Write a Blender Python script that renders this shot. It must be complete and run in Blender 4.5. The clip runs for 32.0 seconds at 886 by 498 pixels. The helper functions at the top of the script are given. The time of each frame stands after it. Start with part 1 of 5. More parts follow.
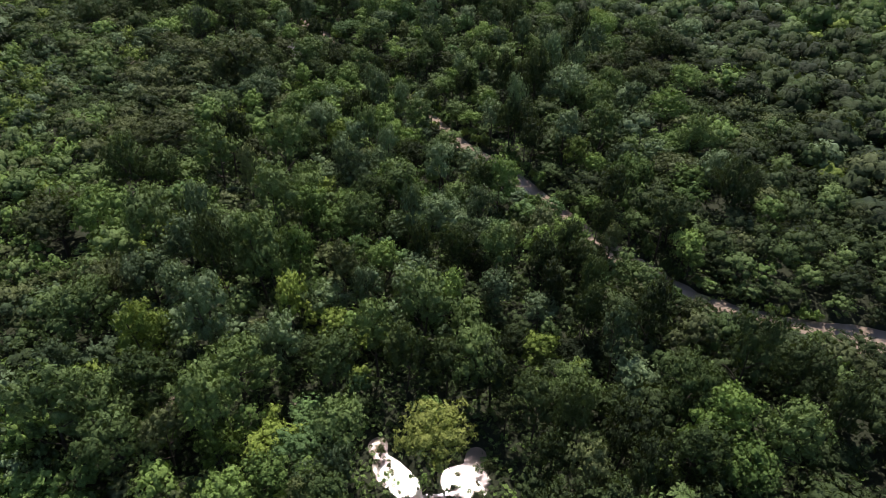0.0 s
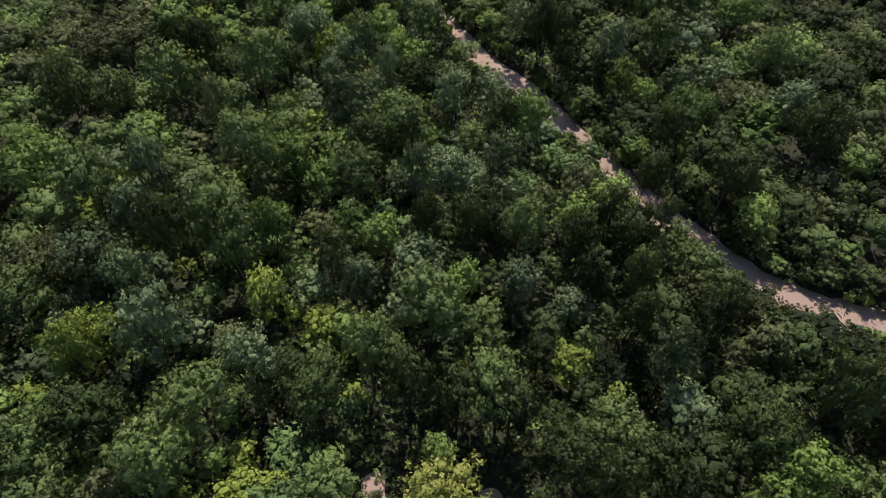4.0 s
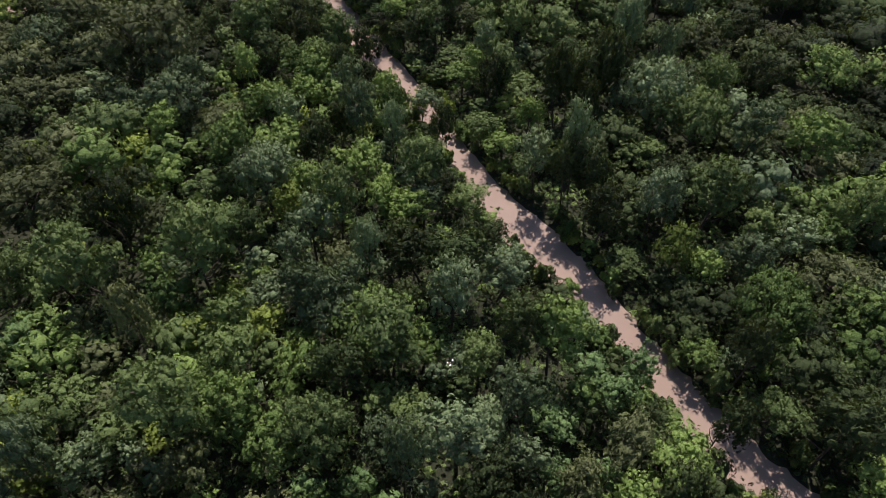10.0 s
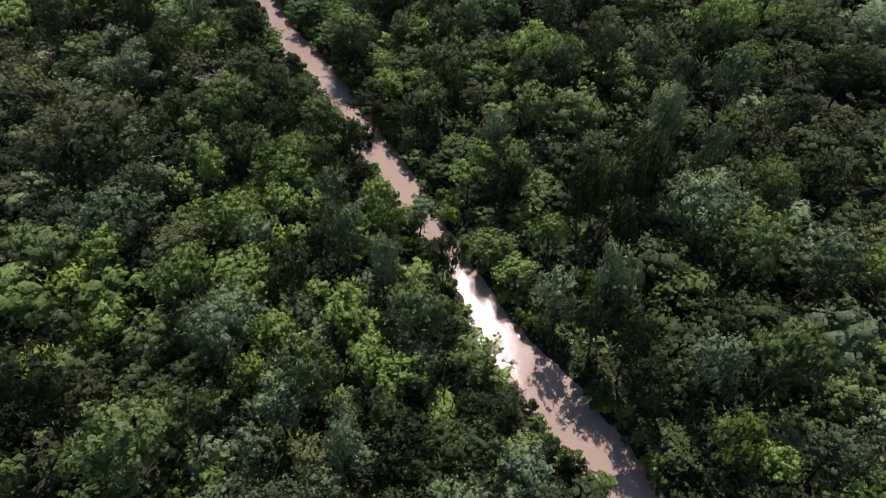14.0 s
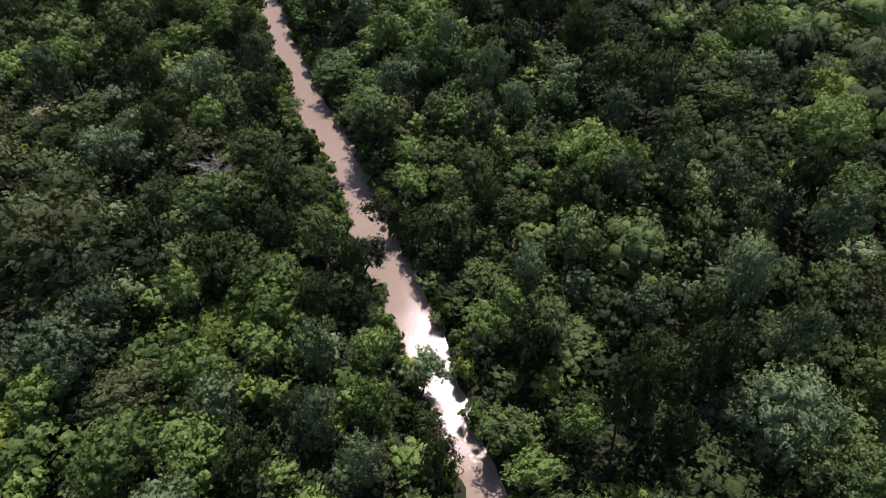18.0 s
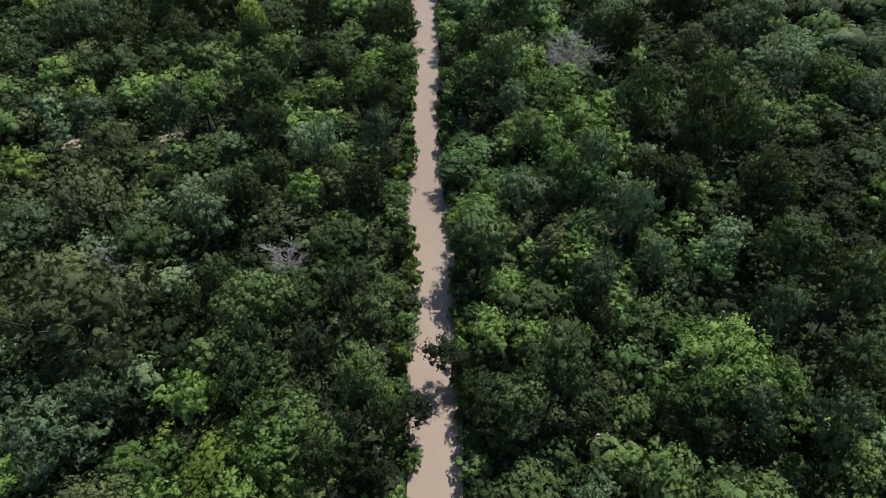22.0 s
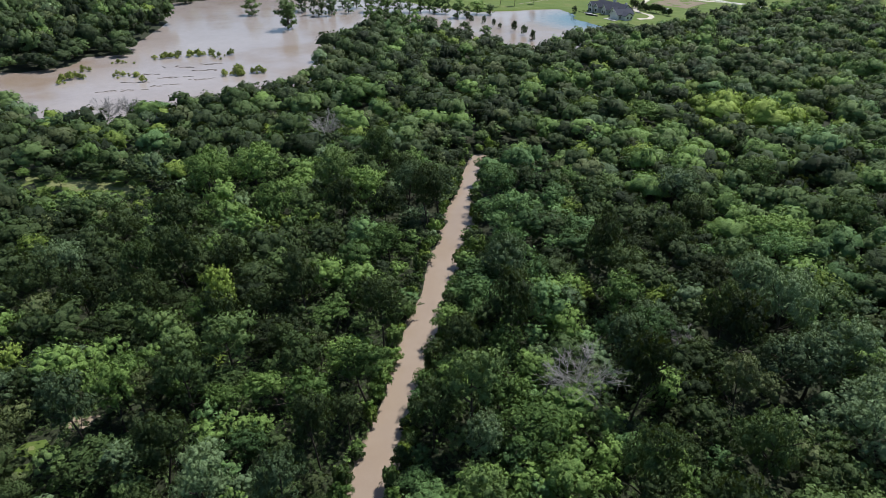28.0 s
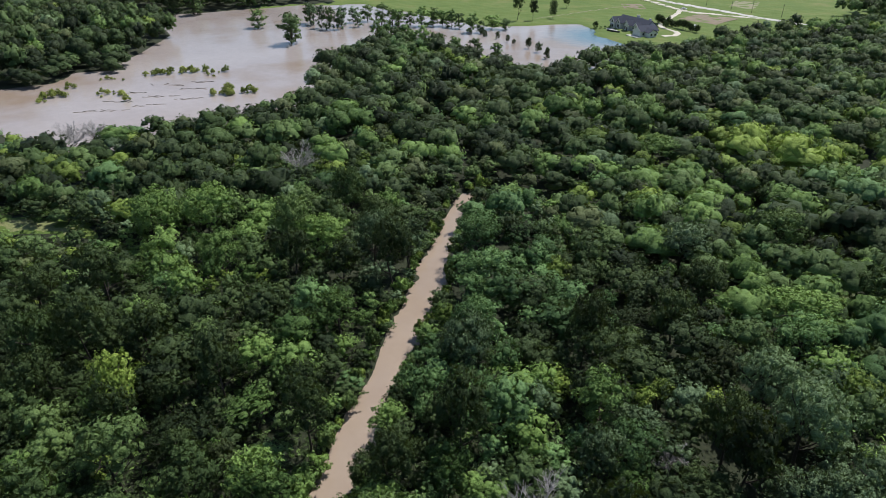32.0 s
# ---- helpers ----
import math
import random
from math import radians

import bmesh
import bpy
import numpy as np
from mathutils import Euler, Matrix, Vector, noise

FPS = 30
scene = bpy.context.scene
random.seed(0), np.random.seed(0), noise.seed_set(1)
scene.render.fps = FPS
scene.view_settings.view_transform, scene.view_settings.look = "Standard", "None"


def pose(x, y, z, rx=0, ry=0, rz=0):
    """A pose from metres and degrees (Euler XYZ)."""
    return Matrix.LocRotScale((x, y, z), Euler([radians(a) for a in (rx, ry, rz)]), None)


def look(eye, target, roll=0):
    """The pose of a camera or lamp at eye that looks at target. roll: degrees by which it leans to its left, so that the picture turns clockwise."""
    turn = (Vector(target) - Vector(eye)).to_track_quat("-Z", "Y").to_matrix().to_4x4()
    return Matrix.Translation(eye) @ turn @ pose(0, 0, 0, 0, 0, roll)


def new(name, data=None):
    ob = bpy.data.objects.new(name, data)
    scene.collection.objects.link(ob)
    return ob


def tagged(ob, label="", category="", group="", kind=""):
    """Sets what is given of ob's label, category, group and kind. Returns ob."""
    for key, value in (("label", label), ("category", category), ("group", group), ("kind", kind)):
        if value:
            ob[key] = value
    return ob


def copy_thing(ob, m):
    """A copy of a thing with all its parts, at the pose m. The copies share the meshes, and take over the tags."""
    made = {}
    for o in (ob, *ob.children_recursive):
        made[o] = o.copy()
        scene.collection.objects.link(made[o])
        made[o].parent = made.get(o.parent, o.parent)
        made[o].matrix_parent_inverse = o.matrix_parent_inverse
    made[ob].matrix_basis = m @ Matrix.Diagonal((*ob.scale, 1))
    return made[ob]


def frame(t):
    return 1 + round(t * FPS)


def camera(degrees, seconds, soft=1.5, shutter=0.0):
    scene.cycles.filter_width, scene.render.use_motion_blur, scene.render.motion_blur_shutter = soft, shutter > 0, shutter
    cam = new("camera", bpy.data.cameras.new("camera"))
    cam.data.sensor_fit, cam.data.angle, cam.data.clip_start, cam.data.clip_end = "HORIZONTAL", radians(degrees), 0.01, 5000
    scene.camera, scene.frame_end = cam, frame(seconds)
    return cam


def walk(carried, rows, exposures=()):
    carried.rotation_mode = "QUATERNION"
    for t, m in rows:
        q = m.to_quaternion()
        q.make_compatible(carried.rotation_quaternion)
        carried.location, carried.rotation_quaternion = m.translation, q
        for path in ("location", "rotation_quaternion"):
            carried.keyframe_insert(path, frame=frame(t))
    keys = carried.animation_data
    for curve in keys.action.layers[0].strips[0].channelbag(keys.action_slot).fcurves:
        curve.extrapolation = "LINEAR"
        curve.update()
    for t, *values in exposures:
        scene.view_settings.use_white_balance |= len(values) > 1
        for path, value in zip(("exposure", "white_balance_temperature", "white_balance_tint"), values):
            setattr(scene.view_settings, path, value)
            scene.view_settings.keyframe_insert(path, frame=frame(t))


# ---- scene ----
cam = camera(69.6, 32.0, 0.75)
METRES, EYE, TILT, LEAN, TURN = 220.0, 76.7, 0.0, 0.0, 0.0
ROWS = [
    (0.0, 0.0, 0.0, 0.0, 0.87, -36.48, -1.18),
    (0.5, -0.0005, 0.0157, -0.0005, 1.09, -38.19, -1.19),
    (1.0, -0.001, 0.0314, -0.0009, 1.26, -39.94, -1.2),
    (1.5, -0.0015, 0.047, -0.0016, 1.46, -42.1, -1.22),
    (2.0, -0.002, 0.0629, -0.0019, 1.68, -44.65, -1.25),
    (2.5, -0.0024, 0.0788, -0.0024, 1.86, -46.54, -1.26),
    (4.5, -0.0046, 0.1422, -0.0045, 2.08, -49.09, -1.27),
    (5.0, -0.005, 0.158, -0.005, 2.07, -49.04, -1.26),
    (5.5, -0.0056, 0.1737, -0.0054, 2.05, -49.0, -1.26),
    (6.0, -0.0059, 0.1895, -0.0058, 2.05, -48.97, -1.23),
    (6.5, -0.0065, 0.2053, -0.0061, 2.03, -48.94, -1.22),
    (7.0, -0.007, 0.2212, -0.0065, 2.01, -48.91, -1.23),
    (7.5, -0.0077, 0.2371, -0.0067, 1.99, -48.9, -1.25),
    (8.0, -0.008, 0.2529, -0.0071, 1.98, -48.87, -1.23),
    (8.5, -0.0088, 0.2688, -0.0074, 1.96, -48.86, -1.27),
    (9.0, -0.0094, 0.2845, -0.0078, 1.96, -48.83, -1.28),
    (9.5, -0.0097, 0.3005, -0.008, 1.95, -48.81, -1.26),
    (10.0, -0.0103, 0.3163, -0.0085, 1.94, -48.76, -1.25),
    (10.5, -0.0111, 0.3322, -0.0087, 1.92, -48.73, -1.27),
    (11.0, -0.0117, 0.3476, -0.0087, 1.92, -48.73, -1.27),
    (11.5, -0.0121, 0.3635, -0.0091, 1.91, -48.69, -1.27),
    (12.0, -0.0124, 0.3794, -0.0092, 1.9, -48.66, -1.22),
    (12.5, -0.0131, 0.3953, -0.0099, 1.92, -48.59, -1.25),
    (13.0, -0.0135, 0.4115, -0.0101, 2.0, -48.59, -1.25),
    (13.5, -0.0137, 0.4273, -0.0102, 2.13, -48.57, -1.22),
    (14.0, -0.0135, 0.443, -0.0108, 2.32, -48.5, -1.19),
    (14.5, -0.0135, 0.4589, -0.0111, 2.53, -48.48, -1.21),
    (16.5, -0.0083, 0.5221, -0.012, 4.57, -48.38, -1.16),
    (17.0, -0.0061, 0.5376, -0.0123, 5.61, -48.31, -1.16),
    (17.5, -0.0038, 0.5531, -0.0124, 7.12, -48.29, -1.19),
    (18.0, -0.0013, 0.5685, -0.0121, 9.19, -48.29, -1.19),
    (18.5, 0.0009, 0.5836, -0.0124, 11.34, -48.26, -1.19),
    (19.0, 0.0035, 0.5986, -0.0125, 13.77, -48.22, -1.14),
    (19.5, 0.0057, 0.6136, -0.0126, 16.38, -48.21, -1.13),
    (20.0, 0.0077, 0.6286, -0.0128, 19.06, -48.19, -1.1),
    (20.5, 0.0094, 0.6433, -0.0132, 21.79, -48.14, -1.08),
    (21.0, 0.0105, 0.6581, -0.0131, 24.49, -48.14, -1.06),
    (21.5, 0.0112, 0.6728, -0.0133, 27.23, -48.04, -1.03),
    (22.0, 0.0112, 0.6876, -0.0131, 29.93, -46.6, -1.0),
    (22.5, 0.0112, 0.7023, -0.013, 32.63, -45.02, -0.93),
    (23.0, 0.0108, 0.7174, -0.0122, 33.92, -43.92, -0.82),
    (23.5, 0.0105, 0.7322, -0.0126, 34.07, -42.73, -0.84),
    (24.0, 0.0104, 0.7474, -0.0126, 34.24, -41.35, -0.82),
    (24.5, 0.0101, 0.7628, -0.0122, 34.56, -39.93, -0.83),
    (25.0, 0.0098, 0.7781, -0.0129, 35.01, -38.41, -0.85),
    (25.5, 0.01, 0.7939, -0.0125, 35.81, -36.99, -0.8),
    (26.0, 0.0096, 0.8095, -0.0121, 36.71, -35.47, -0.81),
    (26.5, 0.0094, 0.8253, -0.012, 37.72, -33.78, -0.78),
    (28.5, 0.0084, 0.8884, -0.0107, 42.18, -28.95, -0.71),
    (29.0, 0.0075, 0.9045, -0.0105, 42.73, -28.94, -0.71),
    (29.5, 0.0065, 0.9206, -0.0101, 43.01, -28.98, -0.77),
    (30.0, 0.004, 0.9362, -0.0096, 43.25, -28.99, -0.76),
    (30.5, -0.0002, 0.951, -0.0096, 43.5, -28.96, -0.77),
    (31.0, -0.0059, 0.9653, -0.0091, 43.71, -28.97, -0.75),
    (31.5, -0.0125, 0.9789, -0.0088, 43.92, -28.95, -0.72),
    (32.0, -0.0204, 0.9922, -0.0085, 44.08, -28.92, -0.74),
]
EXPOSURES = [(0.0, 0.12, 6800, 20), (5.0, 0.08, 7000, 29), (8.0, 0.06, 6950, 30), (12.0, 0.05, 6700, 29), (17.0, 0.03, 6650, 31), (20.0, -0.04, 6550, 16), (22.0, 0.02, 6450, 11), (25.0, 0.0, 6400, 10), (32.0, -0.04, 6400, 11)]
walk(cam, [(t, pose(0, 0, EYE, TILT, LEAN, TURN) @ pose(METRES * x, METRES * y, METRES * z, 90 + pitch, roll, yaw)) for t, x, y, z, yaw, pitch, roll in ROWS], EXPOSURES)


def sun_vec(az_left, elev):
    a, e = radians(az_left), radians(elev)
    return Vector((-math.sin(a) * math.cos(e), math.cos(a) * math.cos(e), math.sin(e)))


# ---- light ----
SUN_AZ, SUN_EL = 1.0, 58.0
world = bpy.data.worlds.new("sky")
scene.world = world
world.use_nodes = True
wn = world.node_tree
sky = wn.nodes.new("ShaderNodeTexSky")
sky.sky_type = "NISHITA"
sky.sun_disc = False
sky.dust_density = 0.6
sky.ozone_density = 2.0
sky.sun_elevation = radians(SUN_EL)
sky.sun_rotation = radians(-SUN_AZ)
wn.links.new(sky.outputs["Color"], wn.nodes["Background"].inputs["Color"])
wn.nodes["Background"].inputs["Strength"].default_value = 0.095
sun = new("sun", bpy.data.lights.new("sun", "SUN"))
sun.data.energy = 4.4
sun.data.angle = radians(0.6)
sun.data.color = (1.0, 0.96, 0.9)
sun.matrix_world = look(sun_vec(SUN_AZ, SUN_EL) * 300, (0, 0, 0))


# ---- materials ----
def material(name):
    m = bpy.data.materials.new(name)
    m.use_nodes = True
    return m, m.node_tree.nodes, m.node_tree.links, m.node_tree.nodes["Principled BSDF"]


def noise_tex(n, l, scale, detail=4.0, rough=0.6, coord=None):
    t = n.new("ShaderNodeTexNoise")
    t.inputs["Scale"].default_value, t.inputs["Detail"].default_value, t.inputs["Roughness"].default_value = scale, detail, rough
    if coord is not None:
        l.new(coord, t.inputs["Vector"])
    return t.outputs["Fac"]


def ramp(n, l, fac, stops):
    r = n.new("ShaderNodeValToRGB")
    e = r.color_ramp.elements
    while len(e) < len(stops):
        e.new(0.5)
    for el, (p, c) in zip(e, stops):
        el.position, el.color = p, (*c, 1)
    l.new(fac, r.inputs["Fac"])
    return r.outputs["Color"]


def mixed(n, l, fac, a, b, kind="MIX"):
    m = n.new("ShaderNodeMix")
    m.data_type, m.blend_type = "RGBA", kind
    for v, i in ((fac, 0), (a, 6), (b, 7)):
        if isinstance(v, float):
            m.inputs[i].default_value = v
        elif isinstance(v, tuple):
            m.inputs[i].default_value = (*v, 1)
        else:
            l.new(v, m.inputs[i])
    return m.outputs[2]


def math_node(n, l, op, a, b=0.0):
    m = n.new("ShaderNodeMath")
    m.operation = op
    for v, i in ((a, 0), (b, 1)):
        if isinstance(v, (int, float)):
            m.inputs[i].default_value = v
        else:
            l.new(v, m.inputs[i])
    return m.outputs[0]


def bump(n, l, bsdf, height, strength, dist):
    b = n.new("ShaderNodeBump")
    b.inputs["Strength"].default_value, b.inputs["Distance"].default_value = strength, dist
    l.new(height, b.inputs["Height"])
    l.new(b.outputs["Normal"], bsdf.inputs["Normal"])


def leaf_material(name, dark, mid, light, through_light=0.13, ragged=0.45, each=0.36):
    """Foliage: leaf-to-leaf, clump and tree variation, a waxy top side and some light let through; sprays have ragged gaps."""
    m, n, l, p = material(name)
    geo = n.new("ShaderNodeNewGeometry")
    info = n.new("ShaderNodeObjectInfo")
    pos = geo.outputs["Position"]
    leaf = geo.outputs["Random Per Island"]
    clump = noise_tex(n, l, 0.55, 3.0, 0.6, pos)
    tree = noise_tex(n, l, 0.11, 1.0, 0.5, pos)
    v = math_node(n, l, "ADD", math_node(n, l, "MULTIPLY", leaf, each), (0.45 - each) / 2)
    v = math_node(n, l, "ADD", v, math_node(n, l, "MULTIPLY", clump, 0.42))
    v = math_node(n, l, "ADD", v, math_node(n, l, "MULTIPLY", tree, 0.65))
    own = n.new("ShaderNodeAttribute")
    own.attribute_name = "tree_tone"
    one = math_node(n, l, "MAXIMUM", own.outputs["Fac"], math_node(n, l, "MULTIPLY", info.outputs["Random"], math_node(n, l, "LESS_THAN", own.outputs["Fac"], 0.0001)))
    v = math_node(n, l, "ADD", v, math_node(n, l, "MULTIPLY", one, 0.44))
    col = ramp(n, l, v, [(0.46, dark), (0.86, mid), (1.0, light)])
    col = mixed(n, l, 1.0, col, ramp(n, l, one, [(0.0, (0.70, 0.72, 0.76)), (0.5, (0.95, 0.95, 0.97)), (1.0, (1.2, 1.18, 1.12))]), "MULTIPLY")
    speck = noise_tex(n, l, 6.5, 3.0, 0.75, pos)
    col = mixed(n, l, 1.0, col, ramp(n, l, speck, [(0.34, (0.66, 0.68, 0.66)), (0.50, (0.97, 0.97, 0.97)), (0.66, (1.4, 1.36, 1.36))]), "MULTIPLY")
    l.new(col, p.inputs["Base Color"])
    p.inputs["Roughness"].default_value = 0.62
    p.inputs["Specular IOR Level"].default_value = 0.25
    bump(n, l, p, noise_tex(n, l, 4.0, 3.0, 0.7, pos), 0.9, 0.3)
    tr = n.new("ShaderNodeBsdfTranslucent")
    l.new(mixed(n, l, 0.5, col, (0.16, 0.22, 0.02)), tr.inputs["Color"])
    mx = n.new("ShaderNodeMixShader")
    mx.inputs[0].default_value = through_light
    l.new(p.outputs[0], mx.inputs[1])
    l.new(tr.outputs[0], mx.inputs[2])
    out = mx.outputs[0]
    if ragged:
        gap = math_node(n, l, "GREATER_THAN", noise_tex(n, l, 5.6, 2.5, 0.65, pos), ragged)
        clear = n.new("ShaderNodeBsdfTransparent")
        cut = n.new("ShaderNodeMixShader")
        l.new(gap, cut.inputs[0])
        l.new(clear.outputs[0], cut.inputs[1])
        l.new(out, cut.inputs[2])
        out = cut.outputs[0]
    l.new(out, n["Material Output"].inputs["Surface"])
    return m


SHADES = {
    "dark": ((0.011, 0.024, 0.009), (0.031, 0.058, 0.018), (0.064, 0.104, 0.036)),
    "mid": ((0.032, 0.061, 0.018), (0.081, 0.142, 0.04), (0.143, 0.228, 0.075)),
    "green": ((0.041, 0.098, 0.023), (0.112, 0.211, 0.047), (0.204, 0.334, 0.089)),
    "yellow": ((0.073, 0.123, 0.021), (0.151, 0.24, 0.039), (0.26, 0.369, 0.076)),
    "grey": ((0.047, 0.08, 0.039), (0.104, 0.171, 0.072), (0.191, 0.288, 0.143)),
    "olive": ((0.037, 0.055, 0.02), (0.086, 0.118, 0.04), (0.147, 0.19, 0.079)),
    "teal": ((0.037, 0.084, 0.026), (0.09, 0.186, 0.055), (0.163, 0.294, 0.106)),
}
LEAF = {k: leaf_material(k + "_leaf_spray", *c) for k, c in SHADES.items()}
INNER = {k: leaf_material(k + "_inner_leaf", *c, ragged=0.38, each=0.08) for k, c in SHADES.items()}
LEAF_ORDER = list(LEAF)


def bark_material(name, a, b):
    m, n, l, p = material(name)
    geo = n.new("ShaderNodeNewGeometry")
    f = noise_tex(n, l, 6.0, 5.0, 0.7, geo.outputs["Position"])
    l.new(ramp(n, l, f, [(0.3, a), (0.7, b)]), p.inputs["Base Color"])
    p.inputs["Roughness"].default_value = 0.9
    bump(n, l, p, f, 0.6, 0.03)
    return m


BARK = bark_material("brown_bark", (0.035, 0.028, 0.022), (0.11, 0.09, 0.07))
DEADWOOD = bark_material("bleached_deadwood", (0.26, 0.25, 0.24), (0.48, 0.46, 0.44))
DRIFTWOOD = bark_material("wet_driftwood", (0.12, 0.105, 0.09), (0.27, 0.24, 0.21))


def water_material():
    m, n, l, p = material("muddy_flood_water")
    geo = n.new("ShaderNodeNewGeometry")
    pos = geo.outputs["Position"]
    big = noise_tex(n, l, 0.02, 3.0, 0.5, pos)
    streak = noise_tex(n, l, 0.25, 4.0, 0.6, pos)
    v = math_node(n, l, "ADD", math_node(n, l, "MULTIPLY", big, 0.7), math_node(n, l, "MULTIPLY", streak, 0.3))
    silt = ramp(n, l, v, [(0.35, (0.335, 0.262, 0.203)), (0.65, (0.40, 0.322, 0.253))])
    grey_silt = ramp(n, l, v, [(0.35, (0.36, 0.31, 0.288)), (0.65, (0.45, 0.40, 0.375))])
    axes = n.new("ShaderNodeSeparateXYZ")
    l.new(pos, axes.inputs[0])
    out_in_river = n.new("ShaderNodeMapRange")
    out_in_river.inputs["From Min"].default_value, out_in_river.inputs["From Max"].default_value = -150, -260
    l.new(axes.outputs["X"], out_in_river.inputs["Value"])
    drift = n.new("ShaderNodeMapRange")
    drift.inputs["From Min"].default_value, drift.inputs["From Max"].default_value = 0.34, 0.47
    l.new(big, drift.inputs["Value"])
    mud = mixed(n, l, math_node(n, l, "MULTIPLY", out_in_river.outputs["Result"], drift.outputs["Result"]), silt, grey_silt)
    # reflected sky blue painted into the clearer water where the flood thins out over grass
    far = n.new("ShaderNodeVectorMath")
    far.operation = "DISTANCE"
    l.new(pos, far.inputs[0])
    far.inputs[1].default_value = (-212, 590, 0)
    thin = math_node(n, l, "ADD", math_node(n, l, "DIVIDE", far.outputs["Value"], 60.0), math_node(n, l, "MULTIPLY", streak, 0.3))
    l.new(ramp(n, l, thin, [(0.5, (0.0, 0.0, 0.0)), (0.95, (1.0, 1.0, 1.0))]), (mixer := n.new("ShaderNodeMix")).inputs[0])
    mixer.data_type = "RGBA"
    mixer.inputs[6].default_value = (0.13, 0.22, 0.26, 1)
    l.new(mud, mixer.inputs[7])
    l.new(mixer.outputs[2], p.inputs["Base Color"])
    p.inputs["Roughness"].default_value = 0.07
    p.inputs["IOR"].default_value = 1.36
    r1 = noise_tex(n, l, 2.0, 2.0, 0.5, pos)
    r2 = noise_tex(n, l, 7.5, 2.0, 0.5, pos)
    bump(n, l, p, math_node(n, l, "ADD", r1, math_node(n, l, "MULTIPLY", r2, 0.8)), 0.13, 0.12)
    return m


WATER = water_material()


def ground_material():
    """Forest mud and leaf litter inside the woods, grass beyond the flood, by a mask stored on the sheet."""
    m, n, l, p = material("ground_mud_and_grass")
    geo = n.new("ShaderNodeNewGeometry")
    pos = geo.outputs["Position"]
    mask = n.new("ShaderNodeAttribute")
    mask.attribute_name = "grass"
    fine = noise_tex(n, l, 2.2, 5.0, 0.65, pos)
    broad = noise_tex(n, l, 0.05, 4.0, 0.6, pos)
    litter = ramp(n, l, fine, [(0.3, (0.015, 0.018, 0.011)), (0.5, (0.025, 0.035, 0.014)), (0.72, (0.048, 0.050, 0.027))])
    g1 = ramp(n, l, broad, [(0.35, (0.090, 0.165, 0.024)), (0.55, (0.125, 0.195, 0.036)), (0.72, (0.215, 0.225, 0.075))])
    grass = mixed(n, l, 0.35, g1, ramp(n, l, fine, [(0.3, (0.06, 0.10, 0.015)), (0.7, (0.17, 0.20, 0.05))]))
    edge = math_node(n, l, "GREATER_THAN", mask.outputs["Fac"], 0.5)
    dry = ramp(n, l, fine, [(0.3, (0.12, 0.155, 0.045)), (0.5, (0.21, 0.235, 0.09)), (0.7, (0.32, 0.31, 0.15))])
    grass = mixed(n, l, math_node(n, l, "GREATER_THAN", math_node(n, l, "ADD", mask.outputs["Fac"], fine), 1.9), grass, dry)
    sand = n.new("ShaderNodeAttribute")
    sand.attribute_name = "bare"
    sandy = math_node(n, l, "GREATER_THAN", math_node(n, l, "ADD", sand.outputs["Fac"], math_node(n, l, "MULTIPLY", fine, 0.5)), 0.8)
    soil = ramp(n, l, fine, [(0.3, (0.30, 0.23, 0.17)), (0.7, (0.42, 0.34, 0.26))])
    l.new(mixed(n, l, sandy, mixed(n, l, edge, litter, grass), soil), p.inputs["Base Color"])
    p.inputs["Roughness"].default_value = 0.95
    bump(n, l, p, fine, 0.5, 0.15)
    return m


def plain(name, a, b, scale=3.0, rough=0.8, bumpy=0.02):
    m, n, l, p = material(name)
    geo = n.new("ShaderNodeNewGeometry")
    f = noise_tex(n, l, scale, 5.0, 0.65, geo.outputs["Position"])
    l.new(ramp(n, l, f, [(0.3, a), (0.7, b)]), p.inputs["Base Color"])
    p.inputs["Roughness"].default_value = rough
    if bumpy:
        bump(n, l, p, f, 0.4, bumpy)
    return m


# ---- plan: creek, river and woods, x and y in metres, flood level at z = 0 ----
# the creek's middle line and half its open width
CREEK_LOWER = [(215, 22, 3), (160, 50, 3), (118, 66, 3), (90, 77, 3), (68, 81, 3.2), (56, 83.5, 3.3), (48, 87.5, 3.3), (43.5, 92, 2.8), (38.3, 98, 3.2), (34, 104, 2.6), (30, 109, 2.4), (26.5, 114.5, 2.6), (22.5, 121, 2.8), (18.3, 128, 3.2), (14.5, 133.5, 3.8), (11.3, 138.5, 3.9), (6.5, 144, 3.1), (3, 149.8, 2.5), (1.2, 155.5, 2.2), (-2.6, 160, 2.6), (-5.5, 165.5, 2.6), (-8.2, 171, 2.9), (-11, 175.3, 2.9), (-14, 181, 3.0), (-17.3, 185.5, 3.1)]
CREEK_UPPER = [(-20.5, 190.2, 3.0), (-23.3, 196, 3.0), (-26, 201.6, 2.9), (-30, 207, 3.1), (-33.2, 211.6, 3.3), (-36.3, 216.3, 3.1), (-41.2, 223.8, 2.8), (-46, 232.3, 2.9), (-49.2, 237, 2.8), (-52.3, 242.5, 2.6), (-57.3, 251, 2.5), (-61.5, 257.5, 2.8), (-64.8, 262, 3.0), (-69, 270.2, 2.8), (-74, 278, 2.9), (-80, 287.5, 3.2), (-84.5, 295, 2.9), (-89, 303, 3.1), (-95, 310.5, 2.4), (-99.5, 318, 2.2), (-107.5, 331, 2.4), (-114.5, 344, 2.5), (-110, 350.5, 2.6), (-92, 356, 2.6)]
CREEK_ROWS = CREEK_LOWER + CREEK_UPPER
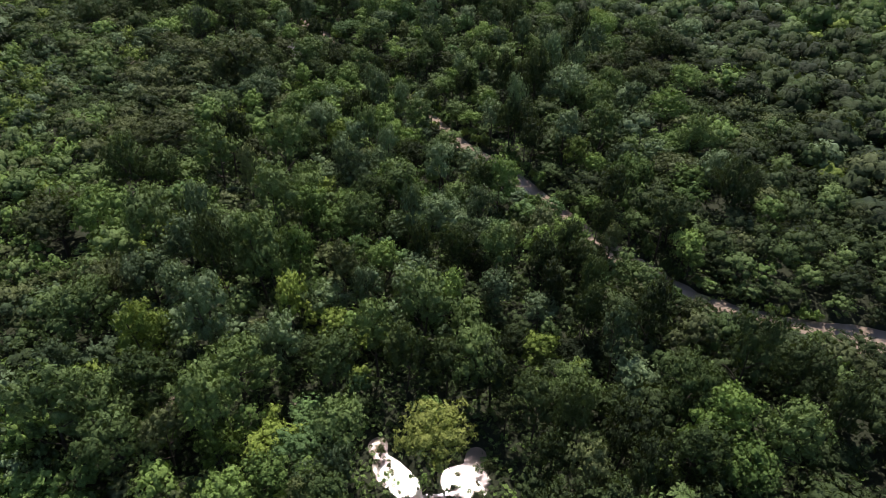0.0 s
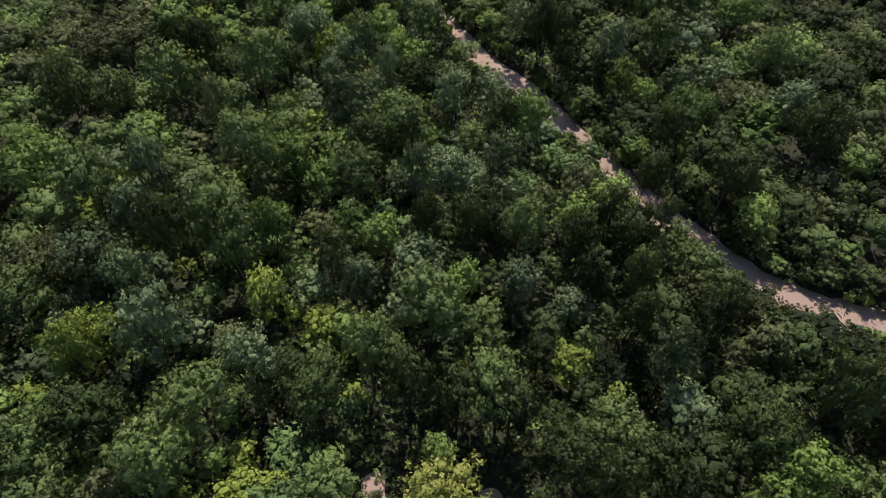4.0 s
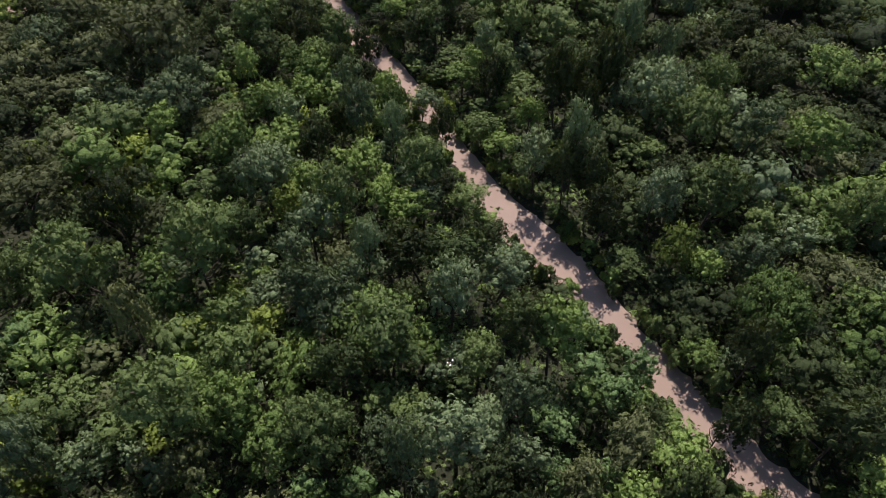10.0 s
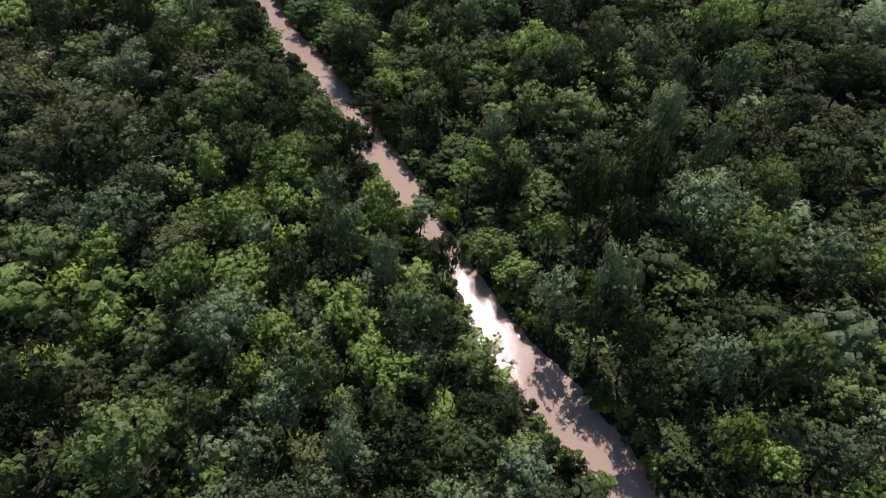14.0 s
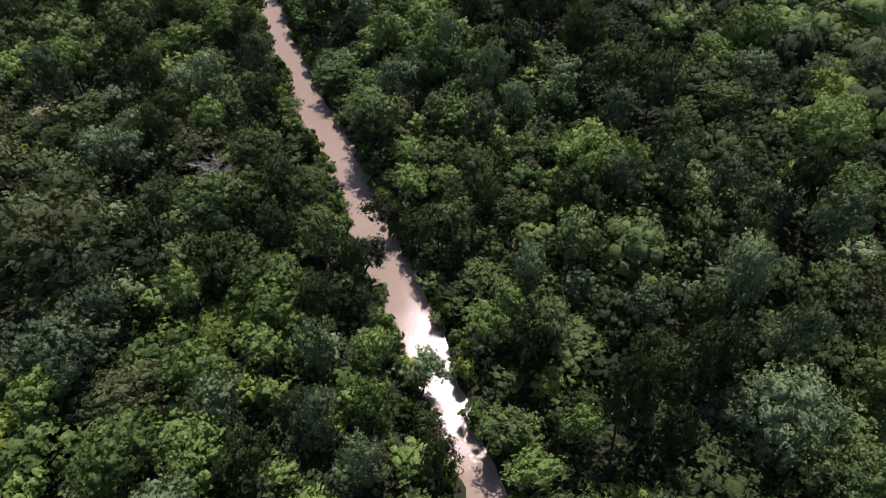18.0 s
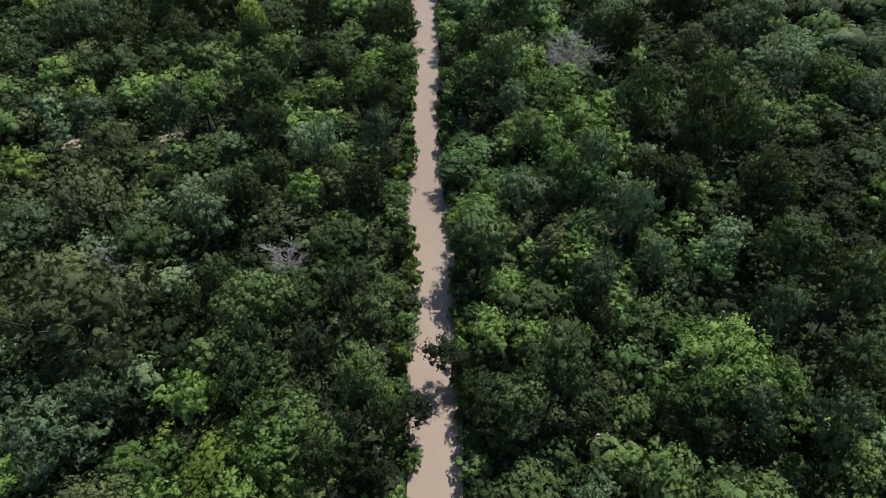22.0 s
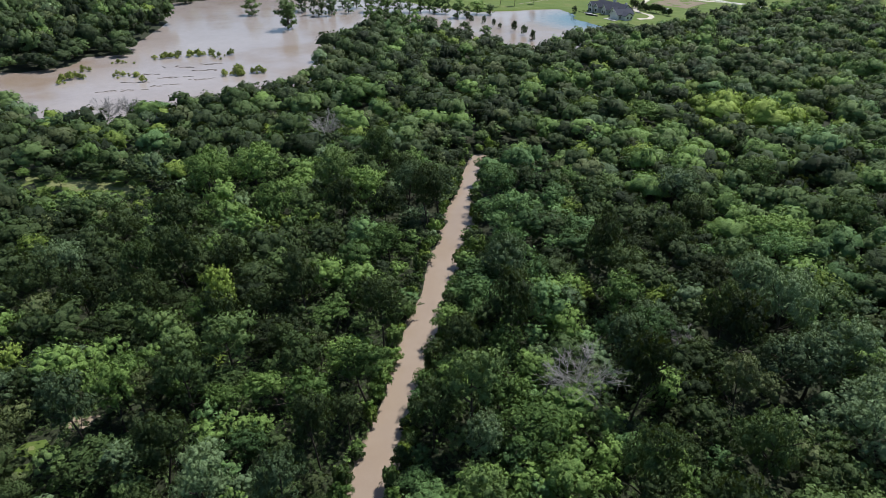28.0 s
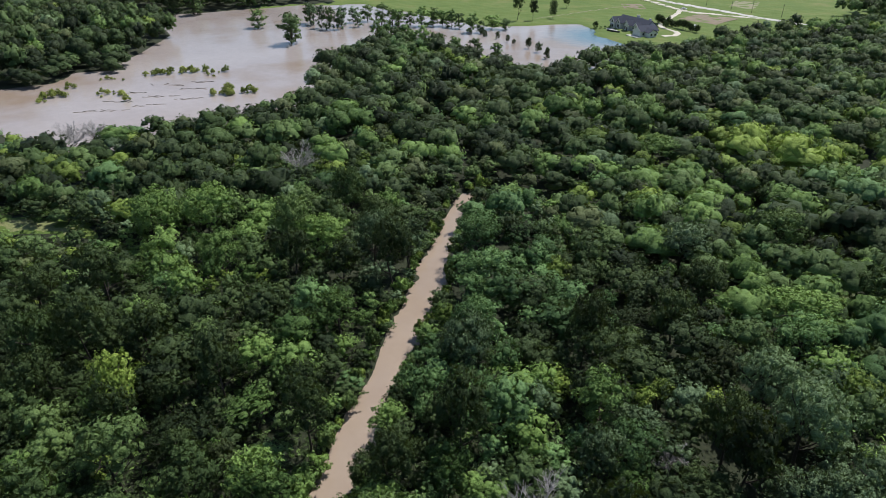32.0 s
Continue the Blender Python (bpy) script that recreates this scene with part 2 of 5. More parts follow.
RIVER = [(-640, 180), (-460, 205), (-330, 240), (-290, 262), (-232, 266), (-221, 275), (-221, 316), (-211, 334), (-213, 360), (-238, 379), (-264, 417), (-282, 461),
         (-246, 470), (-217, 472), (-172, 468), (-172, 485), (-184, 545), (-192, 568), (-220, 582), (-254, 614), (-270, 585), (-287, 557), (-316, 552),
         (-370, 556), (-420, 557), (-449, 513), (-454, 477), (-468, 423), (-520, 400), (-640, 385), (-640, 362), (-520, 378), (-436, 400), (-397, 391),
         (-345, 340), (-329, 335), (-339, 315), (-326, 301), (-327, 282), (-380, 262), (-460, 240), (-640, 225)]
WOODS = [(-118, -45), (112, -45), (208, 284), (84, 306), (34, 374), (14, 505), (-66, 740), (-112, 736), (-127, 706), (-139, 690), (-150, 652), (-160, 614), (-170, 573),
         (-184, 543), (-176, 482), (-168, 464), (-217, 470), (-246, 467), (-284, 461), (-268, 417), (-240, 379), (-214, 360), (-214, 332), (-225, 316),
         (-226, 283), (-222, 271), (-230, 268), (-312, 256), (-200, 232)]
FAR_WOODS = [(-330, 280), (-328, 301), (-341, 315), (-331, 335), (-347, 342), (-399, 393), (-436, 398), (-520, 374), (-640, 355), (-640, 230), (-460, 246), (-380, 265)]
COPSE = [(-142, 772), (-98, 768), (-84, 850), (-138, 850)]
FAR_SHORE = [(-470, 425), (-456, 478), (-452, 514), (-440, 545), (-475, 560), (-520, 540), (-640, 480), (-640, 392), (-522, 405)]
POOLS = [(-6.6, 52.3, 2.6), (-8.6, 56.4, 1.8), (-4.4, 50, 2.4), (2.0, 51.5, 2.4), (4.6, 50, 2.7), (-0.3, 47.0, 1.7), (5.4, 55, 2.0), (-1.6, 87, 1.1), (-0.9, 115.2, 1.5), (-3.8, 119.5, 0.9), (0, 171.6, 1.7), (1.9, 193.9, 1.0),
         (5.1, 191.8, 1.0), (8.4, 200.9, 0.8), (15.2, 202.6, 0.9), (3.2, 180.6, 0.9), (-21, 63.5, 1.3), (-34.2, 87.4, 0.9)]
MOUND = [(-189, 240), (-181, 245), (-173, 251), (-163, 258)]


def seg_dist(px, py, pts):
    """Distance of each place to a line of points."""
    d = np.full(px.shape, 1e9)
    for (ax, ay), (bx, by) in zip(pts[:-1], pts[1:]):
        ux, uy = bx - ax, by - ay
        t = np.clip(((px - ax) * ux + (py - ay) * uy) / (ux * ux + uy * uy), 0, 1)
        d = np.minimum(d, np.hypot(px - ax - t * ux, py - ay - t * uy))
    return d


def inside(px, py, poly):
    r = np.zeros(px.shape, bool)
    for (ax, ay), (bx, by) in zip(poly, poly[1:] + poly[:1]):
        if ay != by:
            r ^= ((ay > py) != (by > py)) & (px < (bx - ax) * (py - ay) / (by - ay) + ax)
    return r


def signed(px, py, poly):
    """Distance to a polygon's outline, below zero inside."""
    d = seg_dist(px, py, poly + poly[:1])
    return np.where(inside(px, py, poly), -d, d)


def wavy(px, py, s, k):
    """Cheap smooth unevenness between -1 and 1."""
    return (np.sin(px / s + 1.7 * np.sin(py / s * 0.8 + k) + k) + np.sin(py / s * 1.3 + 1.3 * np.sin(px / s * 0.7 + 2 * k))) * 0.5


def creek_gap(px, py):
    """Distance of each place to the creek's edge, below zero over the water."""
    px, py = np.asarray(px, float), np.asarray(py, float)
    d = np.full(px.shape, 1e9)
    for (ax, ay, ah), (bx, by, bh) in zip(CREEK_ROWS[:-1], CREEK_ROWS[1:]):
        ux, uy = bx - ax, by - ay
        t = np.clip(((px - ax) * ux + (py - ay) * uy) / (ux * ux + uy * uy), 0, 1)
        d = np.minimum(d, np.hypot(px - ax - t * ux, py - ay - t * uy) - ah - (bh - ah) * t)
    return d


def bank(x, y):
    """How far one place lies from the water's edge."""
    return float(creek_gap(np.array([x]), np.array([y]))[0])


def smooth(a, b, v):
    t = np.clip((v - a) / (b - a), 0, 1)
    return t * t * (3 - 2 * t)


def ground_height(px, py):
    river = signed(px, py, RIVER) + 2.5 * wavy(px, py, 9, 1)
    creek = creek_gap(px, py) - 0.25 + 0.45 * wavy(px, py, 3.1, 2)
    z = 0.55 + 0.25 * wavy(px, py, 14, 3) + 0.12 * wavy(px, py, 5, 5)
    for x, y, r in POOLS:
        z = z - 1.2 * np.exp(-((px - x) ** 2 + (py - y) ** 2) / (r * r * 0.8))
    for x, y, r in BARE + GLADES[-2:]:
        z = z + 0.9 * np.exp(-((px - x) ** 2 + (py - y) ** 2) / (r * r * 6))
    z = z + 0.3 * wavy(px, py, 2.2, 7) + 1.2 * smooth(580, 760, py) + 2.6 * smooth(11, 2, seg_dist(px, py, MOUND))
    wet = np.minimum(river, creek)
    return np.where(wet < 0, np.maximum(wet * 0.4, -1.5), z * smooth(0, 1.6, wet) + 0.02 * wet.clip(0, 5))


def quad_mesh(name, verts, quads, mats, index=None, tone=None, normals=None):
    """A mesh of four-sided faces from arrays."""
    me = bpy.data.meshes.new(name)
    verts, quads = np.asarray(verts, np.float32), np.asarray(quads, np.int32)
    me.vertices.add(len(verts))
    me.vertices.foreach_set("co", verts.ravel())
    me.loops.add(quads.size)
    me.loops.foreach_set("vertex_index", quads.ravel())
    me.polygons.add(len(quads))
    me.polygons.foreach_set("loop_start", np.arange(0, quads.size, 4, dtype=np.int32))
    if index is not None:
        me.polygons.foreach_set("material_index", np.asarray(index, np.int32))
    if tone is not None:
        me.attributes.new("tree_tone", "FLOAT", "FACE").data.foreach_set("value", np.asarray(tone, np.float32))
    for m in mats:
        me.materials.append(m)
    me.update(calc_edges=True)
    if normals is not None:
        me.polygons.foreach_set("use_smooth", np.ones(len(quads), bool))
        me.attributes.new("custom_normal", "FLOAT_VECTOR", "POINT").data.foreach_set("vector", np.asarray(normals, np.float32).ravel())
    return me


def grid_axis(lo, hi, step, far):
    mid = np.arange(lo, hi + step, step)
    out = [step * 2]
    while sum(out) < far:
        out.append(out[-1] * 1.7)
    out = np.cumsum(out)
    return np.concatenate([lo - out[::-1], mid, mid[-1] + out])


def grid_quads(nx, ny):
    i = (np.arange(ny - 1)[:, None] * nx + np.arange(nx - 1)[None]).ravel()
    return np.stack([i, i + 1, i + nx + 1, i + nx], 1)


def build_ground():
    ax, ay = grid_axis(-600, 210, 3.0, 4200), grid_axis(20, 800, 3.0, 4200)
    ax, ay = np.union1d(ax, np.arange(-14, 11, 0.75)), np.union1d(ay, np.arange(44, 68, 0.75))
    gx, gy = np.meshgrid(ax, ay)
    gx, gy = gx.ravel(), gy.ravel()
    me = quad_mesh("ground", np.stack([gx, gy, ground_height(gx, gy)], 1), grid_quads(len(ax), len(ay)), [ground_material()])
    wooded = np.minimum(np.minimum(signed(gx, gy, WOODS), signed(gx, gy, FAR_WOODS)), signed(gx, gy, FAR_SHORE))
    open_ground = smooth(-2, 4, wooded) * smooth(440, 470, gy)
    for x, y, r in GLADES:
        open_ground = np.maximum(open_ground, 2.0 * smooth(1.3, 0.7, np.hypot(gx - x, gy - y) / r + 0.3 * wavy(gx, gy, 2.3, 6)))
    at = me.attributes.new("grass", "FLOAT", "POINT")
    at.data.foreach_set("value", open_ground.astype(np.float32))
    bare = np.zeros(gx.shape)
    for x, y, r in BARE:
        bare = np.maximum(bare, smooth(1.6, 0.7, np.hypot(gx - x, gy - y) / r + 0.35 * wavy(gx, gy, 2.1, 8)))
    at = me.attributes.new("bare", "FLOAT", "POINT")
    at.data.foreach_set("value", bare.astype(np.float32))
    me.shade_smooth()
    tagged(new("ground", me), "forest mud and leaf litter with green pasture beyond", "ground", kind="structure")


GLADES = [(-189, 239, 3.4), (-182, 243, 3.5), (-176, 247, 3.3), (-170, 251, 3.5), (-164, 255, 3.2), (-158, 258, 2.0), (-86, 204, 2.2), (-84.5, 201.5, 1.6)]
BARE = [(-99.5, 199, 2.4), (-88.4, 208.8, 1.9), (-75.5, 93.4, 1.7), (-39, 62.5, 1.1), (-86.4, 213.5, 1.2), (-44, 456, 1.7)]
build_ground()


def build_water():
    ax, ay = grid_axis(-640, 210, 40, 200), grid_axis(20, 640, 40, 20)
    gx, gy = np.meshgrid(ax, ay)
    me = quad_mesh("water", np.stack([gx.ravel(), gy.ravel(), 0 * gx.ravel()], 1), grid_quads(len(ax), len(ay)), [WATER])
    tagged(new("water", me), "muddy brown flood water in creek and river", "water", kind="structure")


build_water()


# ---- trees ----
def rhombic_ball():
    """A rounded ball of 12 four-sided faces."""
    v = [(x, y, z) for x in (-1, 1) for y in (-1, 1) for z in (-1, 1)] + [(-2, 0, 0), (2, 0, 0), (0, -2, 0), (0, 2, 0), (0, 0, -2), (0, 0, 2)]
    v = np.array(v, float)
    f = []
    for i in range(3):
        for j in range(i + 1, 3):
            for si in (0, 1):
                for sj in (0, 1):
                    a, b = 8 + 2 * i + si, 8 + 2 * j + sj
                    mid = (v[a] + v[b]) / 2
                    k = 3 - i - j
                    lo, hi = mid.copy(), mid.copy()
                    lo[k], hi[k] = -1, 1
                    q = [a] + [int(np.argmin(np.abs(v - lo).sum(1)))] + [b] + [int(np.argmin(np.abs(v - hi).sum(1)))]
                    if np.dot(np.cross(v[q[1]] - v[q[0]], v[q[2]] - v[q[1]]), mid) < 0:
                        q.reverse()
                    f.append(q)
    return v / np.linalg.norm(v, axis=1, keepdims=True), np.array(f)


BALL_V, BALL_F = rhombic_ball()
BALL_F = BALL_F[BALL_V[BALL_F].mean(axis=1)[:, 2] > -0.3]  # the undersides stay open


# a rounded block for the inner masses of trees further off
BLOCK_V = np.array([(x * q, y * q, z) for z, q in ((-0.5, 1.0), (0.78, 0.5)) for x, y in ((-0.72, -0.72), (0.72, -0.72), (0.72, 0.72), (-0.72, 0.72))])
BLOCK_F = np.array([(4, 5, 6, 7), (0, 1, 5, 4), (1, 2, 6, 5), (2, 3, 7, 6), (3, 0, 4, 7)])


def unit(v):
    return v / np.maximum(np.linalg.norm(v, axis=1, keepdims=True), 1e-6)


def crown_arrays(rng, radius, height, base, clumps, leaves, size, ragged=0.25, core=0.6, tuft=1.0, ball=None, round_off=0.0):
    """A broad-leaved crown: boughs that end in rounded heads, each head a heap of leafy clumps, each clump a tuft of sprays.
    Vertices, four-sided faces, which of them are inner masses, and normals; the tree's foot at z = 0."""
    deep = height - base
    ball_v, ball_f = ball or (BALL_V, BALL_F)
    n = int(rng.integers(7, 11))
    ang = np.arange(n) * 2.39996 + rng.uniform(0, 6.28) + rng.normal(0, 0.25, n)
    out = radius * np.sqrt((np.arange(n) + rng.uniform(0.2, 0.8, n)) / n * 0.56)
    hr = radius * rng.uniform(0.32, 0.48, n) * (1 + 0.3 * round_off)
    flat = rng.uniform(0.68, 0.9)
    squash = np.array([1, 1, flat])
    top = height - deep * 0.75 * (out / radius) ** 2 * rng.uniform(0.6, 1.1, n) - np.abs(rng.normal(0, 0.06, n)) * deep
    heads = np.stack([out * np.cos(ang), out * np.sin(ang), top - hr * flat], 1)
    skirt = ang[:5] + 0.7
    low = np.stack([radius * 0.58 * np.cos(skirt), radius * 0.58 * np.sin(skirt), base + deep * rng.uniform(0.12, 0.3, 5)], 1)
    heads = np.vstack([heads, [[0, 0, base + deep * 0.42]], low])
    hr = np.concatenate([hr, [radius * 0.55], radius * rng.uniform(0.28, 0.38, 5)])
    # leafy clumps on the heads
    many = clumps * 4
    at = rng.choice(len(heads), many, p=hr ** 2 / (hr ** 2).sum())
    d = rng.normal(size=(many, 3))
    d[:, 2] = d[:, 2] * 0.85 + 0.5
    d = unit(d)
    c = heads[at] + d * (hr[at] * rng.uniform(0.78, 1.05, many))[:, None] * squash
    near_by = np.linalg.norm((c[:, None] - heads[None]) / squash, axis=2) / hr[None] + 9 * (at[:, None] == np.arange(len(heads))[None])
    keep = np.where((near_by.min(axis=1) > 0.86) & (d[:, 2] > -0.4))[0][:clumps]
    c, d = c[keep], d[keep]
    cr = rng.uniform(0.42, 0.86, len(c)) * tuft
    # sprays on the clumps
    pick = rng.choice(len(c), leaves, p=cr ** 1.6 / (cr ** 1.6).sum())
    nrm = unit(rng.normal(size=(leaves, 3)) + 0.75 * d[pick] + np.array([0, 0, 0.3]))
    p = c[pick] + nrm * (cr[pick] * (0.92 + rng.normal(0, ragged, leaves)))[:, None] * np.array([1, 1, 0.85])
    # a third of them hang between the clumps, on the heads themselves
    fill = np.arange(leaves) < leaves // 3
    on = rng.choice(len(heads), leaves, p=hr ** 2 / (hr ** 2).sum())
    way = unit(rng.normal(size=(leaves, 3)) + np.array([0, 0, 0.45]))
    p = np.where(fill[:, None], heads[on] + way * (hr[on] * rng.uniform(0.7, 0.92, leaves))[:, None] * squash, p)
    nrm = np.where(fill[:, None], way, nrm)
    outer = np.where(fill[:, None], way, d[pick])
    dome = unit((p - np.array([0, 0, base + deep * 0.2])) / np.array([radius, radius, deep * 0.8]))
    face = unit((1 - round_off) * nrm + 1.1 * round_off * dome + rng.normal(0, 0.45 - 0.1 * round_off, (leaves, 3)))
    u = unit(np.cross(face, rng.normal(size=(leaves, 3))))
    v = np.cross(face, u)
    s = size * rng.uniform(0.6, 1.3, (leaves, 1)) * np.where(fill, 1.35, 1.0)[:, None]
    bend = face * s * 0.22
    verts = np.stack([p - u * s * 0.58 - bend, p - v * s * 0.40, p + u * s * 0.58 - bend, p + v * s * 0.40], 1).reshape(-1, 3)
    quads = np.arange(4 * leaves).reshape(-1, 4)
    normals = np.repeat(unit((0.36 - 0.2 * round_off) * nrm + 0.28 * outer + (0.42 + 0.5 * round_off) * dome + (0.55 - 0.4 * round_off) * face), 4, axis=0)
    lump = rng.uniform(0.75, 1.05, (len(heads), len(ball_v), 1))
    cv = (heads[:, None] + ball_v[None] * lump * (hr * core)[:, None, None] * squash).reshape(-1, 3)
    cf = (ball_f[None] + (np.arange(len(heads)) * len(ball_v))[:, None, None]).reshape(-1, 4) + 4 * leaves
    verts, quads = np.vstack([verts, cv]), np.vstack([quads, cf])
    normals = np.vstack([normals, unit((1 - 0.6 * round_off) * np.tile(unit(ball_v), (len(heads), 1)) + round_off * unit((cv - np.array([0, 0, base + deep * 0.2])) / np.array([radius, radius, deep * 0.8])))])
    return verts, quads, (np.arange(len(quads)) >= leaves).astype(int), normals


def simple_crown(rng, radius, height, base, lobes, leaves, size, ragged=0.25, core=0.66, small=0.24, big=0.44, jitter=0.42, steep=0.85):
    """Leaf sprays over a heap of rounded lobes, with inner masses: vertices and four-sided faces, base at z = 0."""
    mid, half = (height + base) / 2, (height - base) / 2
    i = np.arange(lobes) + 0.5
    up = 1 - 1.35 * i / lobes
    ang = i * 2.39996 + rng.uniform(0, 6.28)
    flat = np.sqrt(np.maximum(1 - up * up, 0.02))
    d = unit(np.stack([flat * np.cos(ang), flat * np.sin(ang), up], 1) + rng.normal(0, 0.16, (lobes, 3)))
    lr = radius * rng.uniform(small, big, lobes)
    c = np.array([0, 0, mid]) + d * np.array([radius * 0.78, radius * 0.78, half * 0.74]) * rng.uniform(0.8, 1.12, (lobes, 1))
    c = np.vstack([c, [[0, 0, mid]]])
    lr = np.append(lr, radius * 0.68)
    w = lr ** 2
    pick = rng.choice(len(c), leaves * 3, p=w / w.sum())
    nrm = rng.normal(size=(leaves * 3, 3))
    nrm[:, 2] = nrm[:, 2] * 0.9 + 0.4
    nrm = unit(nrm)
    p = c[pick] + nrm * (lr[pick] * (0.97 + rng.normal(0, ragged * 0.4, leaves * 3)))[:, None] * np.array([1, 1, steep])
    buried = np.min(np.linalg.norm(p[:, None] - c[None], axis=2) / lr[None] + 10 * (pick[:, None] == np.arange(len(c))[None]), axis=1) < 0.85
    keep = np.where(~buried & (nrm[:, 2] > -0.3))[0][:leaves]
    p, nrm = p[keep], nrm[keep]
    k = len(p)
    face = unit(nrm + rng.normal(0, jitter, (k, 3)))
    u = unit(np.cross(face, rng.normal(size=(k, 3))))
    v = np.cross(face, u)
    s = size * rng.uniform(0.55, 1.35, (k, 1))
    bend = face * s * 0.2
    verts = np.stack([p - u * s * 0.52 - bend, p - v * s * 0.46, p + u * s * 0.52 - bend, p + v * s * 0.46], 1).reshape(-1, 3)
    quads = np.arange(4 * k).reshape(-1, 4)
    dome = unit((p - np.array([0, 0, mid - half * 0.3])) / np.array([radius, radius, half]))
    normals = np.repeat(unit(0.42 * nrm + 0.3 * dome + 0.48 * face), 4, axis=0)
    if core:
        lump = rng.uniform(0.82, 1.2, (len(c), len(BALL_V), 1))
        cv = (c[:, None] + BALL_V[None] * lump * (lr * core)[:, None, None] * np.array([1, 1, steep])).reshape(-1, 3)
        cf = (BALL_F[None] + (np.arange(len(c)) * len(BALL_V))[:, None, None]).reshape(-1, 4) + 4 * k
        verts, quads = np.vstack([verts, cv]), np.vstack([quads, cf])
        normals = np.vstack([normals, np.tile(BALL_V, (len(c), 1))])
    return verts, quads, (np.arange(len(quads)) >= k).astype(int), normals


def tube_arrays(path, radii, sides=6):
    path = np.asarray(path, float)
    v, f = [], []
    a = np.arange(sides) * 2 * np.pi / sides
    for i, (q, r) in enumerate(zip(path, radii)):
        t = path[min(i + 1, len(path) - 1)] - path[max(i - 1, 0)]
        t = t / np.linalg.norm(t)
        u = np.cross(t, [0.3, 1, 0.1])
        u /= np.linalg.norm(u)
        w = np.cross(t, u)
        v.append(q + r * (np.cos(a)[:, None] * u + np.sin(a)[:, None] * w))
    for i in range(len(path) - 1):
        for j in range(sides):
            k = (j + 1) % sides
            f.append((i * sides + j, i * sides + k, (i + 1) * sides + k, (i + 1) * sides + j))
    return np.vstack(v), np.array(f)


def join(parts):
    v, f, o = [], [], 0
    for a, b in parts:
        v.append(a)
        f.append(b + o)
        o += len(a)
    return np.vstack(v), np.vstack(f)


def limb_path(rng, start, direction, length, rise, n=4, wander=0.12):
    p, out = np.array(start, float), []
    d = np.array(direction, float)
    for i in range(n + 1):
        out.append(p.copy())
        p = p + d / np.linalg.norm(d) * length / n
        d = d + np.array([0, 0, rise]) + rng.normal(0, wander, 3)
    return out


def trunk_arrays(rng, height, base, radius, thick, limbs=5, twigs=0, sides=6):
    """A tapered, slightly crooked trunk with limbs (and twigs) that reach into the crown."""
    stem = limb_path(rng, (0, 0, -0.3), (rng.normal(0, 0.08), rng.normal(0, 0.08), 1), height * 0.82, 0.05, 5, 0.07)
    got = [tube_arrays(stem, np.linspace(thick, thick * 0.3, 6), sides)]
    for i in range(limbs):
        s = stem[2 + i % 3]
        a = i * 2.4 + rng.uniform(0, 0.8)
        limb = limb_path(rng, s, (math.cos(a), math.sin(a), 0.55), radius * rng.uniform(0.75, 1.05), 0.12, 4, 0.22)
        got.append(tube_arrays(limb, np.linspace(thick * 0.45, thick * 0.12, 5), max(sides - 2, 4)))
        for j in range(twigs):
            q = limb[1 + j % 4]
            tw = limb_path(rng, q, rng.normal(0, 1, 3) + np.array([math.cos(a), math.sin(a), 0.7]), radius * rng.uniform(0.3, 0.6), 0.1, 3, 0.35)
            got.append(tube_arrays(tw, np.linspace(thick * 0.16, thick * 0.04, 4), 3))
    return join(got)


def part(name, verts, quads, mat, parent, label="", index=None, normals=None):
    ob = new(name, quad_mesh(name, verts, quads, mat if isinstance(mat, list) else [mat], index, None, normals))
    ob.parent = parent
    if label:
        tagged(ob, label)
    return ob


def crown_part(arrays, key, parent):
    verts, quads, inner, normals = arrays
    return part("crown", verts, quads, [LEAF[key], INNER[key]], parent, "", inner, normals)


# kinds of tree: leaf, crown radius, height, crown base, lobes, sprays, spray size, label
KINDS = {
    "dark": ("live_oak_tree", 3.9, 10.5, 4.4, 58, 1150, 0.47, "dark green broad-crowned oak in dense flooded woods"),
    "mid": ("elm_tree", 3.4, 11.0, 5.0, 46, 1000, 0.45, "mid-green rounded elm among crowded woodland trees"),
    "green": ("ash_tree", 3.5, 11.0, 5.0, 48, 1000, 0.46, "fresh green full-crowned ash in wet woodland"),
    "yellow": ("young_tree", 2.8, 9.0, 4.0, 32, 720, 0.41, "bright yellow-green young tree in the canopy"),
    "grey": ("willow_tree", 3.4, 10.5, 4.6, 48, 1150, 0.40, "grey-green fine-leaved willow with silvery sheen"),
    "olive": ("hackberry_tree", 3.2, 10.0, 4.5, 40, 850, 0.43, "olive-brown thin-crowned hackberry among oaks"),
    "teal": ("cottonwood_tree", 3.5, 11.0, 5.0, 48, 1000, 0.45, "cool blue-green cottonwood on the creek bank"),
}
RIVERSIDE = {"mid": ("riverside_tree", 3.2, 11.0, -8.0, 26, 560, 0.72), "grey": ("flooded_tree", 3.0, 11.0, -7.0, 22, 430, 0.72), "green": ("bank_tree", 3.2, 10.0, -8.0, 24, 520, 0.72)}
VARIANTS = 4
rng = np.random.default_rng(7)


